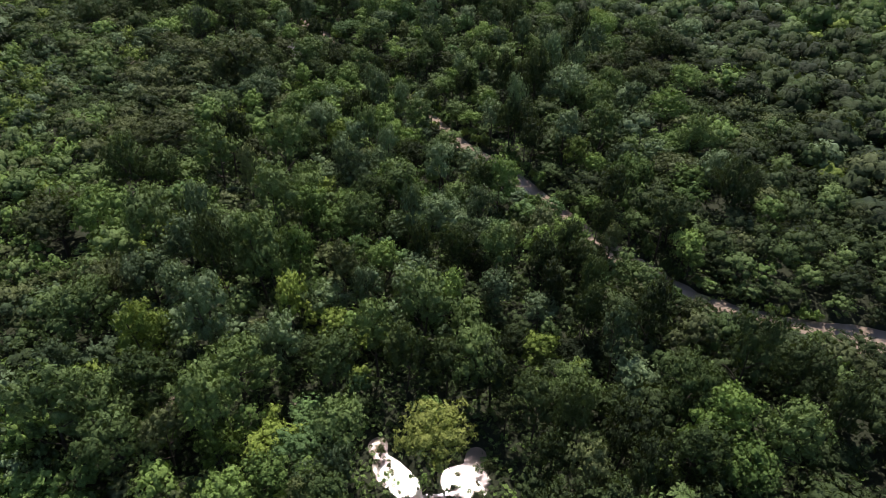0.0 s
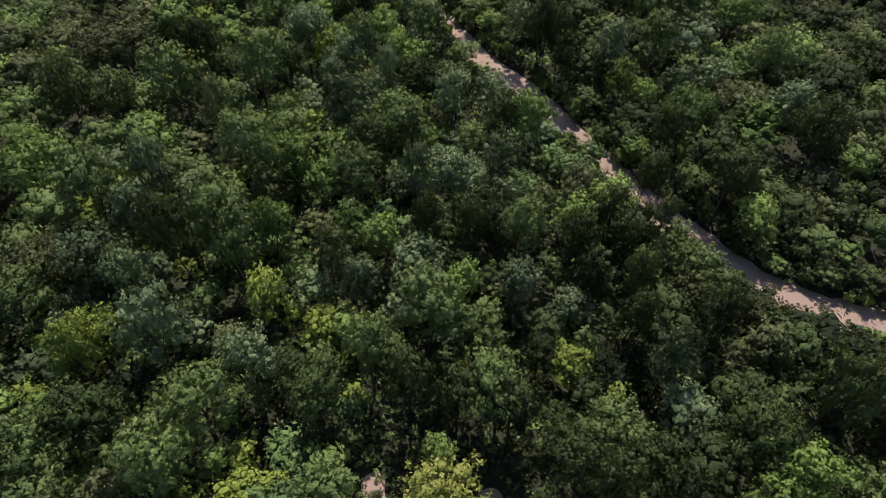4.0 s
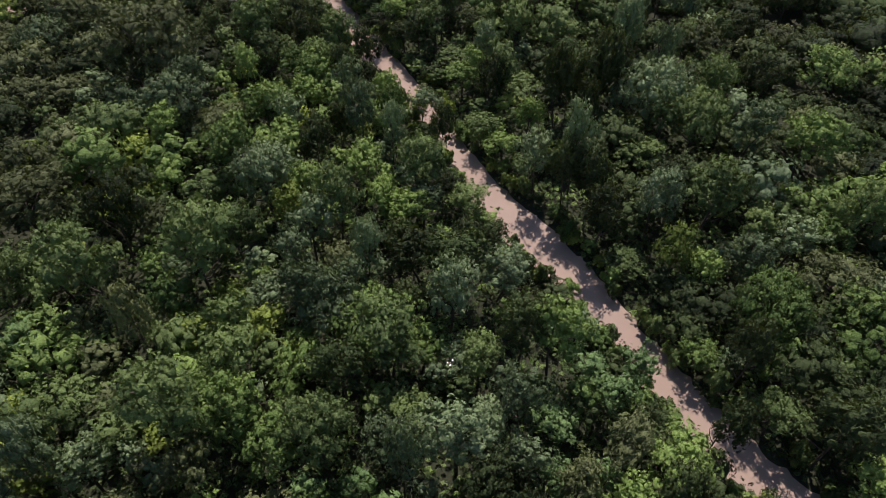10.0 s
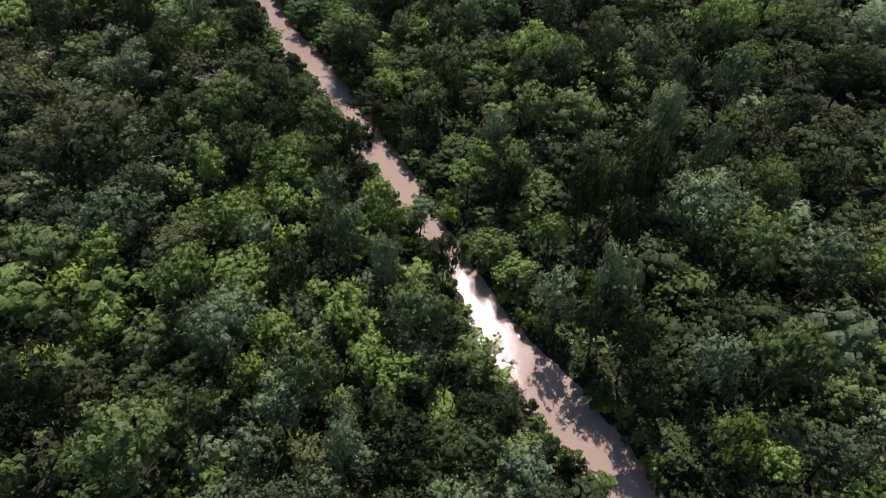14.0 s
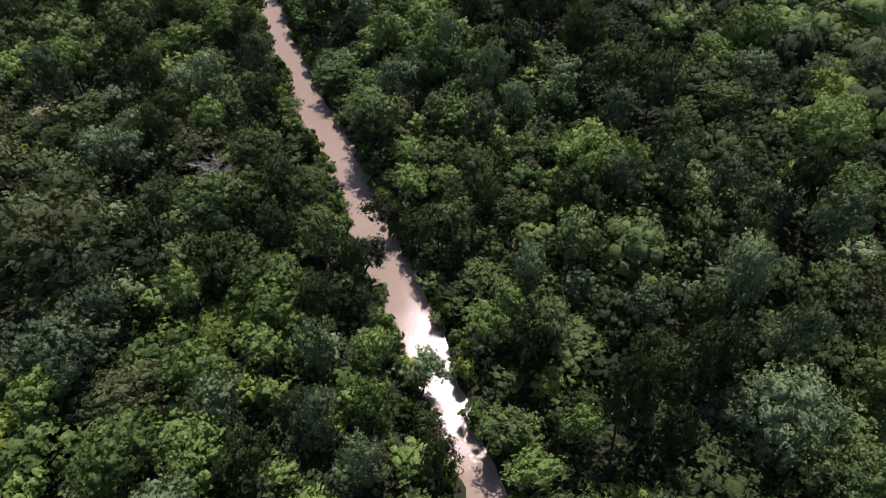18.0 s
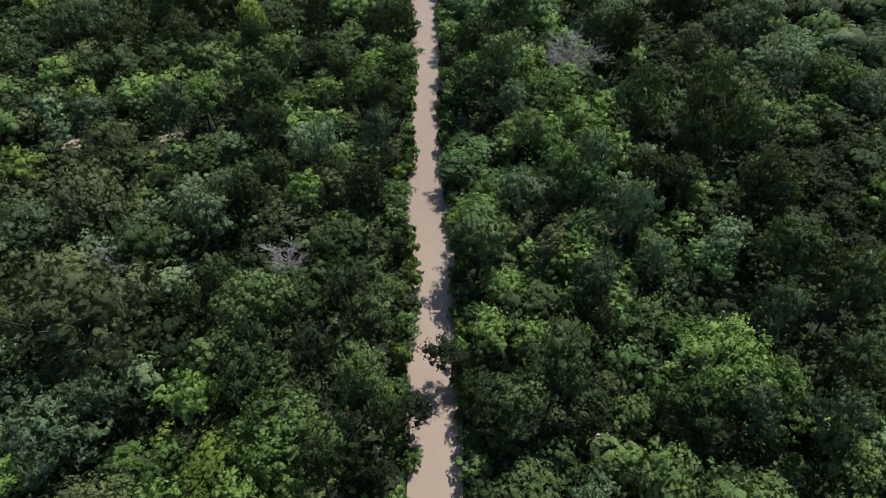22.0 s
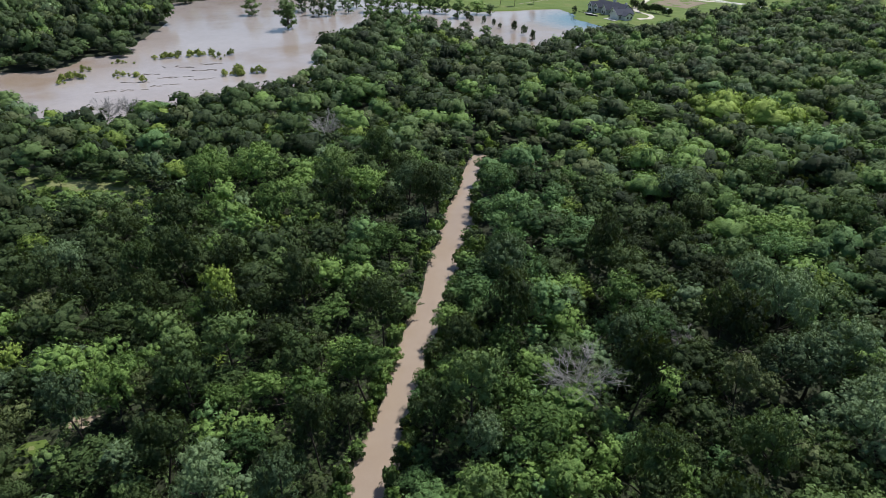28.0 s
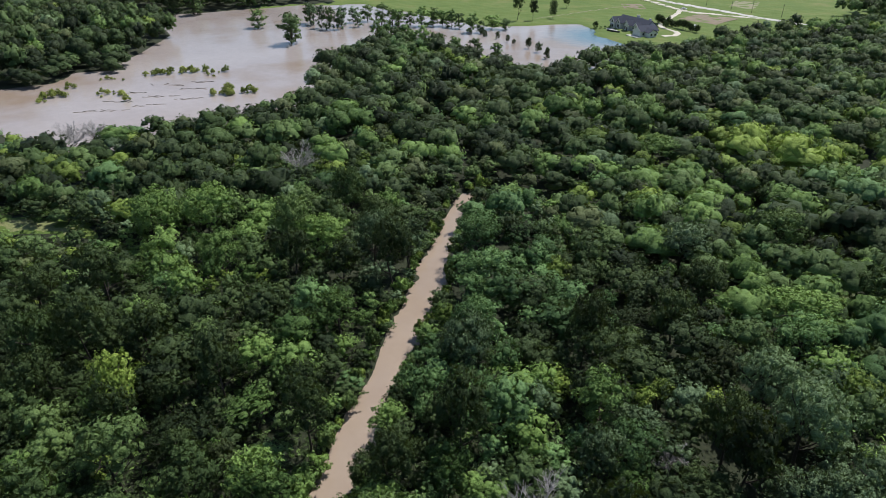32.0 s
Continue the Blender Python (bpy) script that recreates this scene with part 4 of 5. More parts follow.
def forest_places():
    close, wide = scatter(WOODS, 6.15, 11, 1.0), scatter(WOODS, 7.9, 14, 1.0)
    close, wide = close[flight_line(close) < 92], wide[flight_line(wide) >= 92]
    spots = np.vstack([close, wide, scatter(FAR_WOODS, 8.4, 12, -7.0), scatter(FAR_SHORE, 9.2, 13, -1.0), scatter(COPSE, 8.5, 15, 1.0)])
    x, y = spots.T
    ok = creek_gap(x, y) > 0.9
    for gx, gy, r in GLADES + BARE:
        ok &= np.hypot(x - gx - (3.4 if gy > 230 else 0), y - gy + (2.8 if gy > 230 else 1.5)) > r + (2.6 if gy > 230 else 1.9)
    for i, (gx, gy, r) in enumerate(POOLS):
        ok &= np.hypot(x - gx, y - gy) > r + (2.2 if i < 6 else 0.3)
    ok &= ~hollow(x, y)
    for cx, cy, r in SIGHT:
        ok &= np.hypot(x - cx, y - cy) > r + 1.5
    ok &= ~((signed(x, y, RIVER) < -3) & (y < 455))
    for mx, my, mr in DEAD:
        ok &= np.hypot(x - mx, y - my) > mr + 1.6
    for mx, my, mr, _, _ in MARKED:
        ok &= np.hypot(x - mx, y - my) > mr * 0.7 + 1.5
    return spots[ok]


def tone(x, y, r):
    """Which kind of tree stands at a place: patches of dark and light wood, as random as the wood is."""
    v = 0.54 + 0.30 * wavy(x, y, 17, 4) + 0.18 * wavy(x, y, 7, 9) + r.normal(0, 0.16)
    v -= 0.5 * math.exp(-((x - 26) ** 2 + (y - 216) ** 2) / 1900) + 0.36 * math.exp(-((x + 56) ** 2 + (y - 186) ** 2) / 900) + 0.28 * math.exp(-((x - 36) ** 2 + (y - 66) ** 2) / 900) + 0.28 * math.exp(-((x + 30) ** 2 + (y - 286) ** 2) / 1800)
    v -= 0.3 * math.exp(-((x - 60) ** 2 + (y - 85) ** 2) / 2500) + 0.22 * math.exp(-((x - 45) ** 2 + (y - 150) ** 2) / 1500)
    v -= 0.10 * min(max((y - 300) / 60, 0), 1)
    v += 0.12 * math.exp(-((x + 65) ** 2 + (y - 425) ** 2) / 4000)
    v += 0.4 * math.exp(-((x + 22) ** 2 + (y - 225) ** 2) / 300)
    q = r.random()
    if x < -140:
        v -= 0.25 if x < -325 else 0.14
    if x > 30 and y < 210:
        v -= 0.3
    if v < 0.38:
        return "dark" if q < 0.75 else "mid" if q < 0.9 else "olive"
    if v < 0.58:
        return "mid" if q < 0.45 else "dark" if q < 0.68 else "olive" if q < 0.80 else "grey" if q < 0.92 else "yellow"
    if v < 0.80:
        return "green" if q < 0.30 else "grey" if q < 0.48 else "teal" if q < 0.58 else "mid" if q < 0.82 else "yellow"
    return "yellow" if q < 0.3 else "green" if q < 0.65 else "grey"


def stamp(out, template, x, y, z, scale, tall, turn, index, tint):
    v, f, inner, nrm = template
    c, s = math.cos(turn), math.sin(turn)
    w = np.empty_like(v)
    w[:, 0] = (v[:, 0] * c - v[:, 1] * s) * scale + x
    w[:, 1] = (v[:, 0] * s + v[:, 1] * c) * scale + y
    w[:, 2] = v[:, 2] * tall + z
    out["v"].append(w)
    out["m"].append(np.stack([nrm[:, 0] * c - nrm[:, 1] * s, nrm[:, 0] * s + nrm[:, 1] * c, nrm[:, 2]], 1))
    out["f"].append(f + out["n"])
    out["i"].append(2 * index + inner)
    out["t"].append(np.full(len(f), tint))
    out["n"] += len(v)


def settle(x, y, r):
    """Moves a tree off the water and clear of pools, glades and dead trees: its place, or none."""
    for _ in range(12):
        d = creek_gap(np.array([x, x + 0.1, x]), np.array([y, y, y + 0.1]))
        need = 0.3 + 0.45 * r
        if d[0] >= need:
            break
        x, y = x + (d[1] - d[0]) * 10 * (need - d[0]) * 0.6, y + (d[2] - d[0]) * 10 * (need - d[0]) * 0.6
    clear = [(a, b, c + 0.55 * r) for a, b, c in POOLS[:6]] + [(a, b, c * 0.6 + 0.1 * r) for a, b, c in POOLS[6:]] + [(a, b, c + 0.3 * r) for a, b, c in BARE] + [(a, b, c * 0.6 + 0.3 * r) for a, b, c in DEAD]
    return None if any(math.hypot(x - a, y - b) < c for a, b, c in clear) else (x, y)


def undergrowth():
    """Loose low leaves that fill the gaps under the trees."""
    r = np.random.default_rng(5)
    p = scatter(WOODS, 2.2, 41, 1.0)
    p = p[((flight_line(p) < 58) | (np.hypot(p[:, 0] + 175, p[:, 1] - 248) < 24)) & (p[:, 1] > 38)]
    p = p[creek_gap(p[:, 0], p[:, 1]) > 0.1]
    for gx, gy, q in POOLS + GLADES + BARE:
        p = p[np.hypot(p[:, 0] - gx, p[:, 1] - gy) > q * (0.9 if gx > -150 else 1.3)]
    n = 13
    c = np.repeat(np.column_stack([p, ground_height(p[:, 0], p[:, 1])]), n, axis=0)
    c += r.normal(0, 1, c.shape) * np.array([0.95, 0.95, 0])
    c[:, 2] += r.uniform(0.2, 1.7, len(c)) * np.repeat(r.uniform(0.4, 1.2, len(p)), n)
    face = unit(r.normal(0, 0.6, c.shape) + np.array([0, 0, 0.9]))
    u = unit(np.cross(face, r.normal(size=c.shape)))
    v = np.cross(face, u)
    s = r.uniform(0.28, 0.62, (len(c), 1))
    verts = np.stack([c - u * s, c - v * s * 0.8, c + u * s, c + v * s * 0.8], 1).reshape(-1, 3)
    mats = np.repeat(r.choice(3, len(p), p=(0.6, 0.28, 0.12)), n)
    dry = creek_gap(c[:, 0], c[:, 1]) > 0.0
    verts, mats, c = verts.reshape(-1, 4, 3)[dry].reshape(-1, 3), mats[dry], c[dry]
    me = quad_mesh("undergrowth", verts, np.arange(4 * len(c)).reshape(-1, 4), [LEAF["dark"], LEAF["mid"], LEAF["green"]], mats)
    tagged(new("undergrowth", me), "low leafy undergrowth and saplings under the trees", "undergrowth", kind="stuff")


undergrowth()
near, large = {}, {}


def build_forest():
    r = np.random.default_rng(21)
    mid_t, far_t, young_t, back_t = {}, {}, {}, {}
    spread = {"mid": 1.1, "far": 1.25, "young": 0.6, "back": 1.0}  # crown width of each set against its kind's
    for k, (name, rad, ht, base, clumps, leaves, size, label) in KINDS.items():
        near[k], large[k] = [], []
        for _ in range(VARIANTS):
            thing = new(name)
            tagged(thing, label, "tree", "woodland trees")
            part("trunk", *trunk_arrays(rng, ht, base, rad, 0.2, 5), BARK, thing)
            crown_part(crown_arrays(rng, rad, ht, base, clumps, leaves, size, 0.25, 0.52), k, thing)
            near[k].append([thing, False])
        for _ in range(2):
            thing = tagged(new(name), "large " + label, "tree", "woodland trees")
            part("trunk", *trunk_arrays(rng, ht * 1.1, base, rad * 1.5, 0.32, 7), BARK, thing)
            crown_part(crown_arrays(rng, rad * 1.55, ht * 1.12, base, int(clumps * 2.2), int(leaves * 2.1), size, 0.25, 0.5), k, thing)
            large[k].append([thing, False])
        block = (BLOCK_V, BLOCK_F)
        mid_t[k] = [crown_arrays(rng, rad * 1.1, ht, base * 0.8, 34, 380, size * 1.2, 0.24, 0.62, 1.15, block, 0.4) for _ in range(4)]
        far_t[k] = [crown_arrays(rng, rad * 1.25, ht * 1.05, base * 0.7, 26, 200, size * 1.75, 0.14, 0.84, 1.1, block, 0.8) for _ in range(6)]
        young_t[k] = [crown_arrays(rng, rad * 0.6, ht * 0.8, base * 0.4, 14, 110, size * 1.3, 0.2, 0.58, 0.9, block, 0.5) for _ in range(3)]
        back_t[k] = [crown_arrays(rng, rad, ht, base * 0.6, 12, 60, size * 2.6, 0.26, 0.8, 1.6, block) for _ in range(2)]
    spots = forest_places()
    joined = {"n": 0, "v": [], "f": [], "i": [], "t": [], "m": []}
    count = {k: 0 for k in KINDS}
    marks = np.array([m[:3] for m in MARKED])

    def like_neighbours(x, y):
        """A tree is often of the kind that stands next to it; oaks crowd one slope, fresh ash and cottonwood the bank."""
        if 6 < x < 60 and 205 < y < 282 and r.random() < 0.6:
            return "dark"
        if -60 < x < 2 and 202 < y < 268 and r.random() < 0.7 and 0 < creek_gap(np.array([x - 9.0]), np.array([y - 6.0]))[0] < bank(x, y):
            return ("green", "teal", "green")[r.integers(0, 3)]
        d = np.hypot(marks[:, 0] - x, marks[:, 1] - y)
        close = np.argsort(d)[:3]
        share = 0.7 if x < 30 or y > 210 else 0.3
        return MARKED[int(close[r.integers(0, 3)])][4] if d[close[0]] < 15 and r.random() < share else tone(x, y, r)

    todo = []
    for x, y, rad, top, k in MARKED:
        if k == "green" and x < -8 and (y < 80 or 100 < y < 135):
            k = "mid"  # older, duller crowns
        spot = settle(x, y, rad)
        if spot:
            todo.append((*spot, min(rad * 0.98, 6.8), min(top, 15.0), k))
    todo += [(x, y, None, None, like_neighbours(x, y)) for x, y in spots]
    crowns = []
    for x, y, rad, top, k in todo:
        z = float(ground_height(np.array([x]), np.array([y]))[0])
        line = seg_dist(np.array([x]), np.array([y]), [(0, 42), (-6, 160), (-60, 245)])[0]
        far, behind = line > 92, outskirts(x, y)
        edge = bank(x, y)
        if k == "grey" and not rad and y > 300 and r.random() < 0.6:
            k = "green"
        if rad:
            s, tall = rad / KINDS[k][1], top / KINDS[k][2]
        else:
            left = bank(x + 2, y + 1.4) < edge
            s = 0.66 + 0.95 * r.beta(1.5, 2.4)
            s = min(s, (edge + (1.5 if r.random() < 0.3 else 0.6)) / (r.uniform(*((0.52, 0.95) if left else (0.72, 1.1))) * KINDS[k][1]))
            if s < 0.4 or (behind and r.random() < 0.2):
                continue
            if behind:
                s *= 1.45
            elif far:
                s *= 1.22 if y < 560 else 1.05
                if x < -150 and 515 < y < 605:
                    s *= 0.85
            tall = (0.5 * s + 0.5) * r.uniform(0.62, 1.05)
            if edge < 12:
                tall = min(tall, (r.uniform(1.3, 2.2) if left and y < 185 and r.random() < (0.6 if x > 40 else 0.15) else r.uniform(0.75, 1.1)) * ((1.4 + 0.72 * edge) if left else 3.6 + 0.9 * edge) / KINDS[k][2])
                s = min(s, tall * 1.6)
            if seg_dist(np.array([x]), np.array([y]), [(-182, 234), (-146, 254)])[0] < 12:
                s, tall = s * 0.7, tall * 0.42
            if far:
                tall = min(tall, r.uniform(0.95, 1.36)) * (1.35 if x < -325 else 1.3 if y > 765 else 0.75 if x < -150 and 515 < y < 605 else 1.0)
                if -3 < float(signed(np.array([x]), np.array([y]), RIVER)[0]) < 10 and y < 345:
                    tall = min(tall, r.uniform(0.55, 0.85))
        crowns.append((x, y, s * KINDS[k][1]))
        turn, which = r.uniform(0, 6.283), r.integers(0, VARIANTS)
        if (rad and y < 400) or (line < 26 and not behind and count[k] < 290):
            count[k] += 1
            wide = r.uniform(0.9, 1.12)
            m = Matrix.LocRotScale((x, y, z), Euler((r.normal(0, 0.04), r.normal(0, 0.04), turn)), (s * wide, s / wide, tall))
            slot = near[k][which]
            if s > 1.3:
                slot = large[k][which % 2]
                m = m @ Matrix.Diagonal((1 / 1.55, 1 / 1.55, 1 / 1.12, 1))
            if slot[1]:
                copy_thing(slot[0], m)
            else:
                slot[0].matrix_basis, slot[1] = m, True
        else:
            kinds, wide = (back_t, spread["back"]) if behind else (far_t, spread["far"]) if far else (mid_t, spread["mid"])
            stamp(joined, kinds[k][r.integers(0, len(kinds[k]))], x, y, z, s * 1.06 / wide, tall, turn, LEAF_ORDER.index(k), 1.0 if rad else r.uniform(0.02, 0.82 if far else 1.0))
    # young trees where no crown reaches
    crowns = np.array(crowns)
    young = scatter(WOODS, 4.4, 17, 1.0)
    young = young[(flight_line(young) < 128) & (young[:, 1] > 40)]
    young = np.array([q for q in young if not outskirts(*q)])
    young = young[creek_gap(young[:, 0], young[:, 1]) > 0.5]
    young = young[~hollow(young[:, 0], young[:, 1])]
    for gx, gy, q in POOLS + GLADES + BARE + SIGHT:
        out = (3.4, -2.8, 2.6) if gx < -150 else (0, 0, 0.4 - 0.2 * q)
        young = young[np.hypot(young[:, 0] - gx - out[0], young[:, 1] - gy - out[1]) > q + out[2]]
    free = np.array([(np.hypot(crowns[:, 0] - x, crowns[:, 1] - y) - crowns[:, 2] * 0.8).min() for x, y in young])
    young, free = young[free > 0.1], free[free > 0.1]
    for (x, y), room, z in zip(young, free, ground_height(young[:, 0], young[:, 1])):
        k = like_neighbours(x, y)
        edge = bank(x, y)
        s = min(r.uniform(0.45, 0.7) + 0.12 * room, (edge + 1.2) / KINDS[k][1])
        tall = min(r.uniform(0.55, 0.9), (1.8 + 0.8 * edge) / KINDS[k][2])
        stamp(joined, young_t[k][r.integers(0, 3)], x, y, z, s / spread["young"], tall * 1.25, r.uniform(0, 6.283), LEAF_ORDER.index(k), r.uniform(0.1, 1.0))
    me = quad_mesh("distant_woods", np.vstack(joined["v"]), np.vstack(joined["f"]), [m for k in LEAF_ORDER for m in (LEAF[k], INNER[k])], np.concatenate(joined["i"]), np.concatenate(joined["t"]), np.vstack(joined["m"]))
    tagged(new("distant_woods", me), "dense mixed green woodland canopy spreading to the river", "woods", kind="stuff")


build_forest()


def plant(kind, x, y, radius, height, label, category="tree", group="", sink=0.0):
    """A tree of a kind at a place, of its own width and height."""
    slot = near[kind][int(rng.integers(0, VARIANTS))]
    s = radius / KINDS[kind][1]
    z = max(float(ground_height(np.array([x]), np.array([y]))[0]), -0.2) - sink
    m = Matrix.LocRotScale((x, y, z), Euler((0, 0, rng.uniform(0, 6.28))), (s, s, height / KINDS[kind][2]))
    if slot[1]:
        ob = copy_thing(slot[0], m)
    else:
        ob, slot[1] = slot[0], True
        ob.matrix_basis = m
    return tagged(ob, label, category, group)


rivers = {}


def plant_river(kind, x, y, radius, height, label, group):
    """A ragged waterside tree, its crown low over the flood and its stems showing."""
    name, rad, ht, base, lobes, leaves, size = RIVERSIDE[kind]
    if len(rivers.setdefault(kind, [])) < 3:
        thing = new(name)
        part("trunk", *join([trunk_arrays(rng, ht * q, base, rad, 0.16, 4) for q in (1.0, 0.85)]), BARK, thing)
        crown_part(crown_arrays(rng, rad, ht, -0.6, lobes, leaves, size * 0.9, 0.3, 0.66, 1.0, (BLOCK_V, BLOCK_F), 0.45), kind, thing)
        rivers[kind].append(thing)
        fresh = True
    else:
        thing, fresh = rivers[kind][int(rng.integers(0, 3))], False
    m = Matrix.LocRotScale((x, y, -0.3), Euler((0, 0, rng.uniform(0, 6.28))), (1.3 * radius / rad, 1.3 * radius / rad, 1.15 * height / ht))
    if fresh:
        thing.matrix_basis = m
        ob = thing
    else:
        ob = copy_thing(thing, m)
        ob.matrix_basis = m
    tagged(ob, label, "tree", group)


# trees that stand in the flooded river: x, y, crown radius, height
for x, y, r, h in [(-384, 442, 4.2, 11), (-328, 429, 5.2, 17), (-331, 434, 3.6, 13), (-376, 476, 3.5, 13), (-369, 474, 3.0, 12), (-357, 472, 2.6, 14), (-350, 473, 3.4, 13),
                   (-346, 478, 2.8, 11), (-356, 487, 3.2, 12), (-360, 500, 3.0, 10), (-345, 492, 2.8, 9), (-357, 510, 3.8, 10), (-339, 507, 4.6, 13), (-334, 512, 3.6, 11)]:
    plant_river("mid" if r > 3.3 else "grey", x, y, r, h, "tall thin-crowned tree standing in brown flood water", "trees standing in the river")
for x, y, r, h in [(-329, 513, 3.8, 10), (-326, 521, 3.6, 9), (-319, 524, 4.2, 12), (-314, 530, 3.8, 11), (-311, 536, 3.6, 10), (-303, 536, 3.4, 10), (-297, 537, 3.0, 9),
                   (-282, 532, 3.6, 11), (-278, 536, 2.6, 7), (-292, 463, 3.6, 13), (-289, 468, 3.4, 12), (-283, 468, 3.2, 11), (-277, 470, 3.6, 13), (-270, 469, 3.2, 11),
                   (-264, 472, 3.4, 13), (-254, 474, 3.0, 10), (-244, 476, 3.0, 10), (-232, 479, 3.2, 10), (-220, 482, 3.0, 9), (-282, 552, 4.6, 9), (-274, 556, 3.0, 7)]:
    plant_river("green" if r > 3.3 else "mid", x, y, r, h, "green riverside tree with its trunk in flood water", "trees along the flooded bank")
for x, y, r, h in [(-455, 435, 4.6, 13), (-458, 439, 3.8, 11), (-481, 429, 4.2, 12), (-472, 431, 3.6, 10), (-465, 479, 5, 11), (-463, 486, 4, 10), (-457, 493, 4, 9)]:
    plant_river("mid", x, y, r, h, "dark tree on the drowned far shore", "trees on the far shore")
# shrubs along the drowned fence line, then the pasture's trees
for x, y, r in [(-274, 533, 2.0), (-268, 529, 1.8), (-258, 529, 2.2), (-247, 525, 1.6), (-240, 522, 1.3), (-228, 520, 2.2), (-218, 516, 2.2), (-205, 506, 2.6), (-214, 519, 1.5)]:
    plant("dark", x, y, r, r * 3.3, "dark rounded shrub half drowned along a fence line", "shrub", "shrubs on the fence line", r * 1.7)
for x, y, r, h in [(-289, 587, 4.4, 15), (-282, 596, 4.8, 14), (-296, 640, 3.6, 9), (-276, 611, 3.0, 10), (-296, 657, 3.2, 9), (-236, 603, 2.2, 5), (-203, 634, 2.4, 5.5)]:
    plant("dark", x, y, r, h, "dark green shade tree standing in open pasture", group="pasture trees", sink=2.7)
# young willows on the drowned gravel bar
WILLOW = leaf_material("young_willow_leaf", (0.15, 0.20, 0.04), (0.26, 0.33, 0.07), (0.40, 0.46, 0.13), 0.2)
bushes = []
for _ in range(3):
    thing = new("willow_bush")
    part("stem", *join([trunk_arrays(rng, 1.5, 0.2, 0.9, 0.05, 3, 0, 4) for _ in range(2)]), BARK, thing)
    v, f, inner, nn = simple_crown(rng, 1.6, 2.2, -0.6, 12, 190, 0.5, 0.5)
    part("crown", v, f, [WILLOW, WILLOW], thing, "", inner, nn)
    bushes.append([thing, False])
for x, y, r in [(-311, 342, 1.8), (-309, 345, 2.2), (-307, 348, 2.0), (-306, 352, 2.4), (-304, 355, 2.2), (-302, 358, 2.6), (-300, 361, 2.0), (-313, 338, 1.4), (-294, 365, 1.9), (-292, 362, 1.4),
                (-257, 352, 2.6), (-254, 355, 2.4), (-258, 348, 2.2), (-252, 359, 2.0), (-260, 345, 1.6), (-255, 350, 2.2), (-301, 292, 2.4), (-304, 296, 2.2), (-300, 299, 1.8), (-298, 289, 1.6),
                (-312, 305, 2.0), (-290, 313, 1.7), (-287, 315, 1.4), (-293, 311, 1.5), (-276, 316, 1.3), (-316, 322, 1.3), (-311, 326, 1.4)]:
    for _ in range(3):
        s = r * rng.uniform(0.3, 0.66)
        m = Matrix.LocRotScale((x + rng.normal(0, 1.5), y + rng.normal(0, 1.5), 0.0), Euler((0, 0, rng.uniform(0, 6.28))), (s, s, s * rng.uniform(0.75, 1.3)))
        slot = bushes[int(rng.integers(0, 3))]
        if slot[1]:
            ob = copy_thing(slot[0], m)
        else:
            ob, slot[1] = slot[0], True
            ob.matrix_basis = m
        tagged(ob, "yellow-green willow bush on a drowned gravel bar", "bush", "bushes on the gravel bar")


for k, x, y, r, h in [("grey", -15.5, 45, 3.2, 7.0), ("olive", 9.5, 57.5, 2.4, 6.5), ("green", -1, 58.5, 2.4, 6.0)]:
    plant(k, x, y, r, h, "leafy tree at the edge of a glinting flooded hollow", group="woodland trees")


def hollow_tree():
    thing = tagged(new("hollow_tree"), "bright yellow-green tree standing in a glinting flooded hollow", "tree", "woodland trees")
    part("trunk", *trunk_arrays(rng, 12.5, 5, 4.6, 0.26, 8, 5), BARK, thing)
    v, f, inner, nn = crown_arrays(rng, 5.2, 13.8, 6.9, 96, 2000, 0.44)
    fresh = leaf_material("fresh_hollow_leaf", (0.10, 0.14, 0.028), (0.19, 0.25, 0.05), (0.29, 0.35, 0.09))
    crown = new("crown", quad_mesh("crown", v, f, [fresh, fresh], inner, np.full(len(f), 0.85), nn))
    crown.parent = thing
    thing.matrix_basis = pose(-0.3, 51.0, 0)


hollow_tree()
for x, y, r in ((-7.9, 54.2, 0.9), (6.9, 51.6, 1.0), (5.2, 46.4, 0.9)):
    plant("olive", x, y, r, r * 3.2, "small drowned sapling in a glinting pool", "sapling", "saplings in the pool", 0.4)
# scattered bushes on the grassy mound
for x, y, r in ((-189, 238, 1.7), (-183, 247, 1.3), (-178, 243, 1.6), (-174, 253, 1.3), (-168, 256, 1.5), (-162, 256, 1.4), (-171, 250, 1.1), (-184, 241, 1.2)):
    plant("green", x, y, r, r * 2.3, "green bush on a sunlit grassy mound", "bush", "bushes on the mound", r * 0.5)


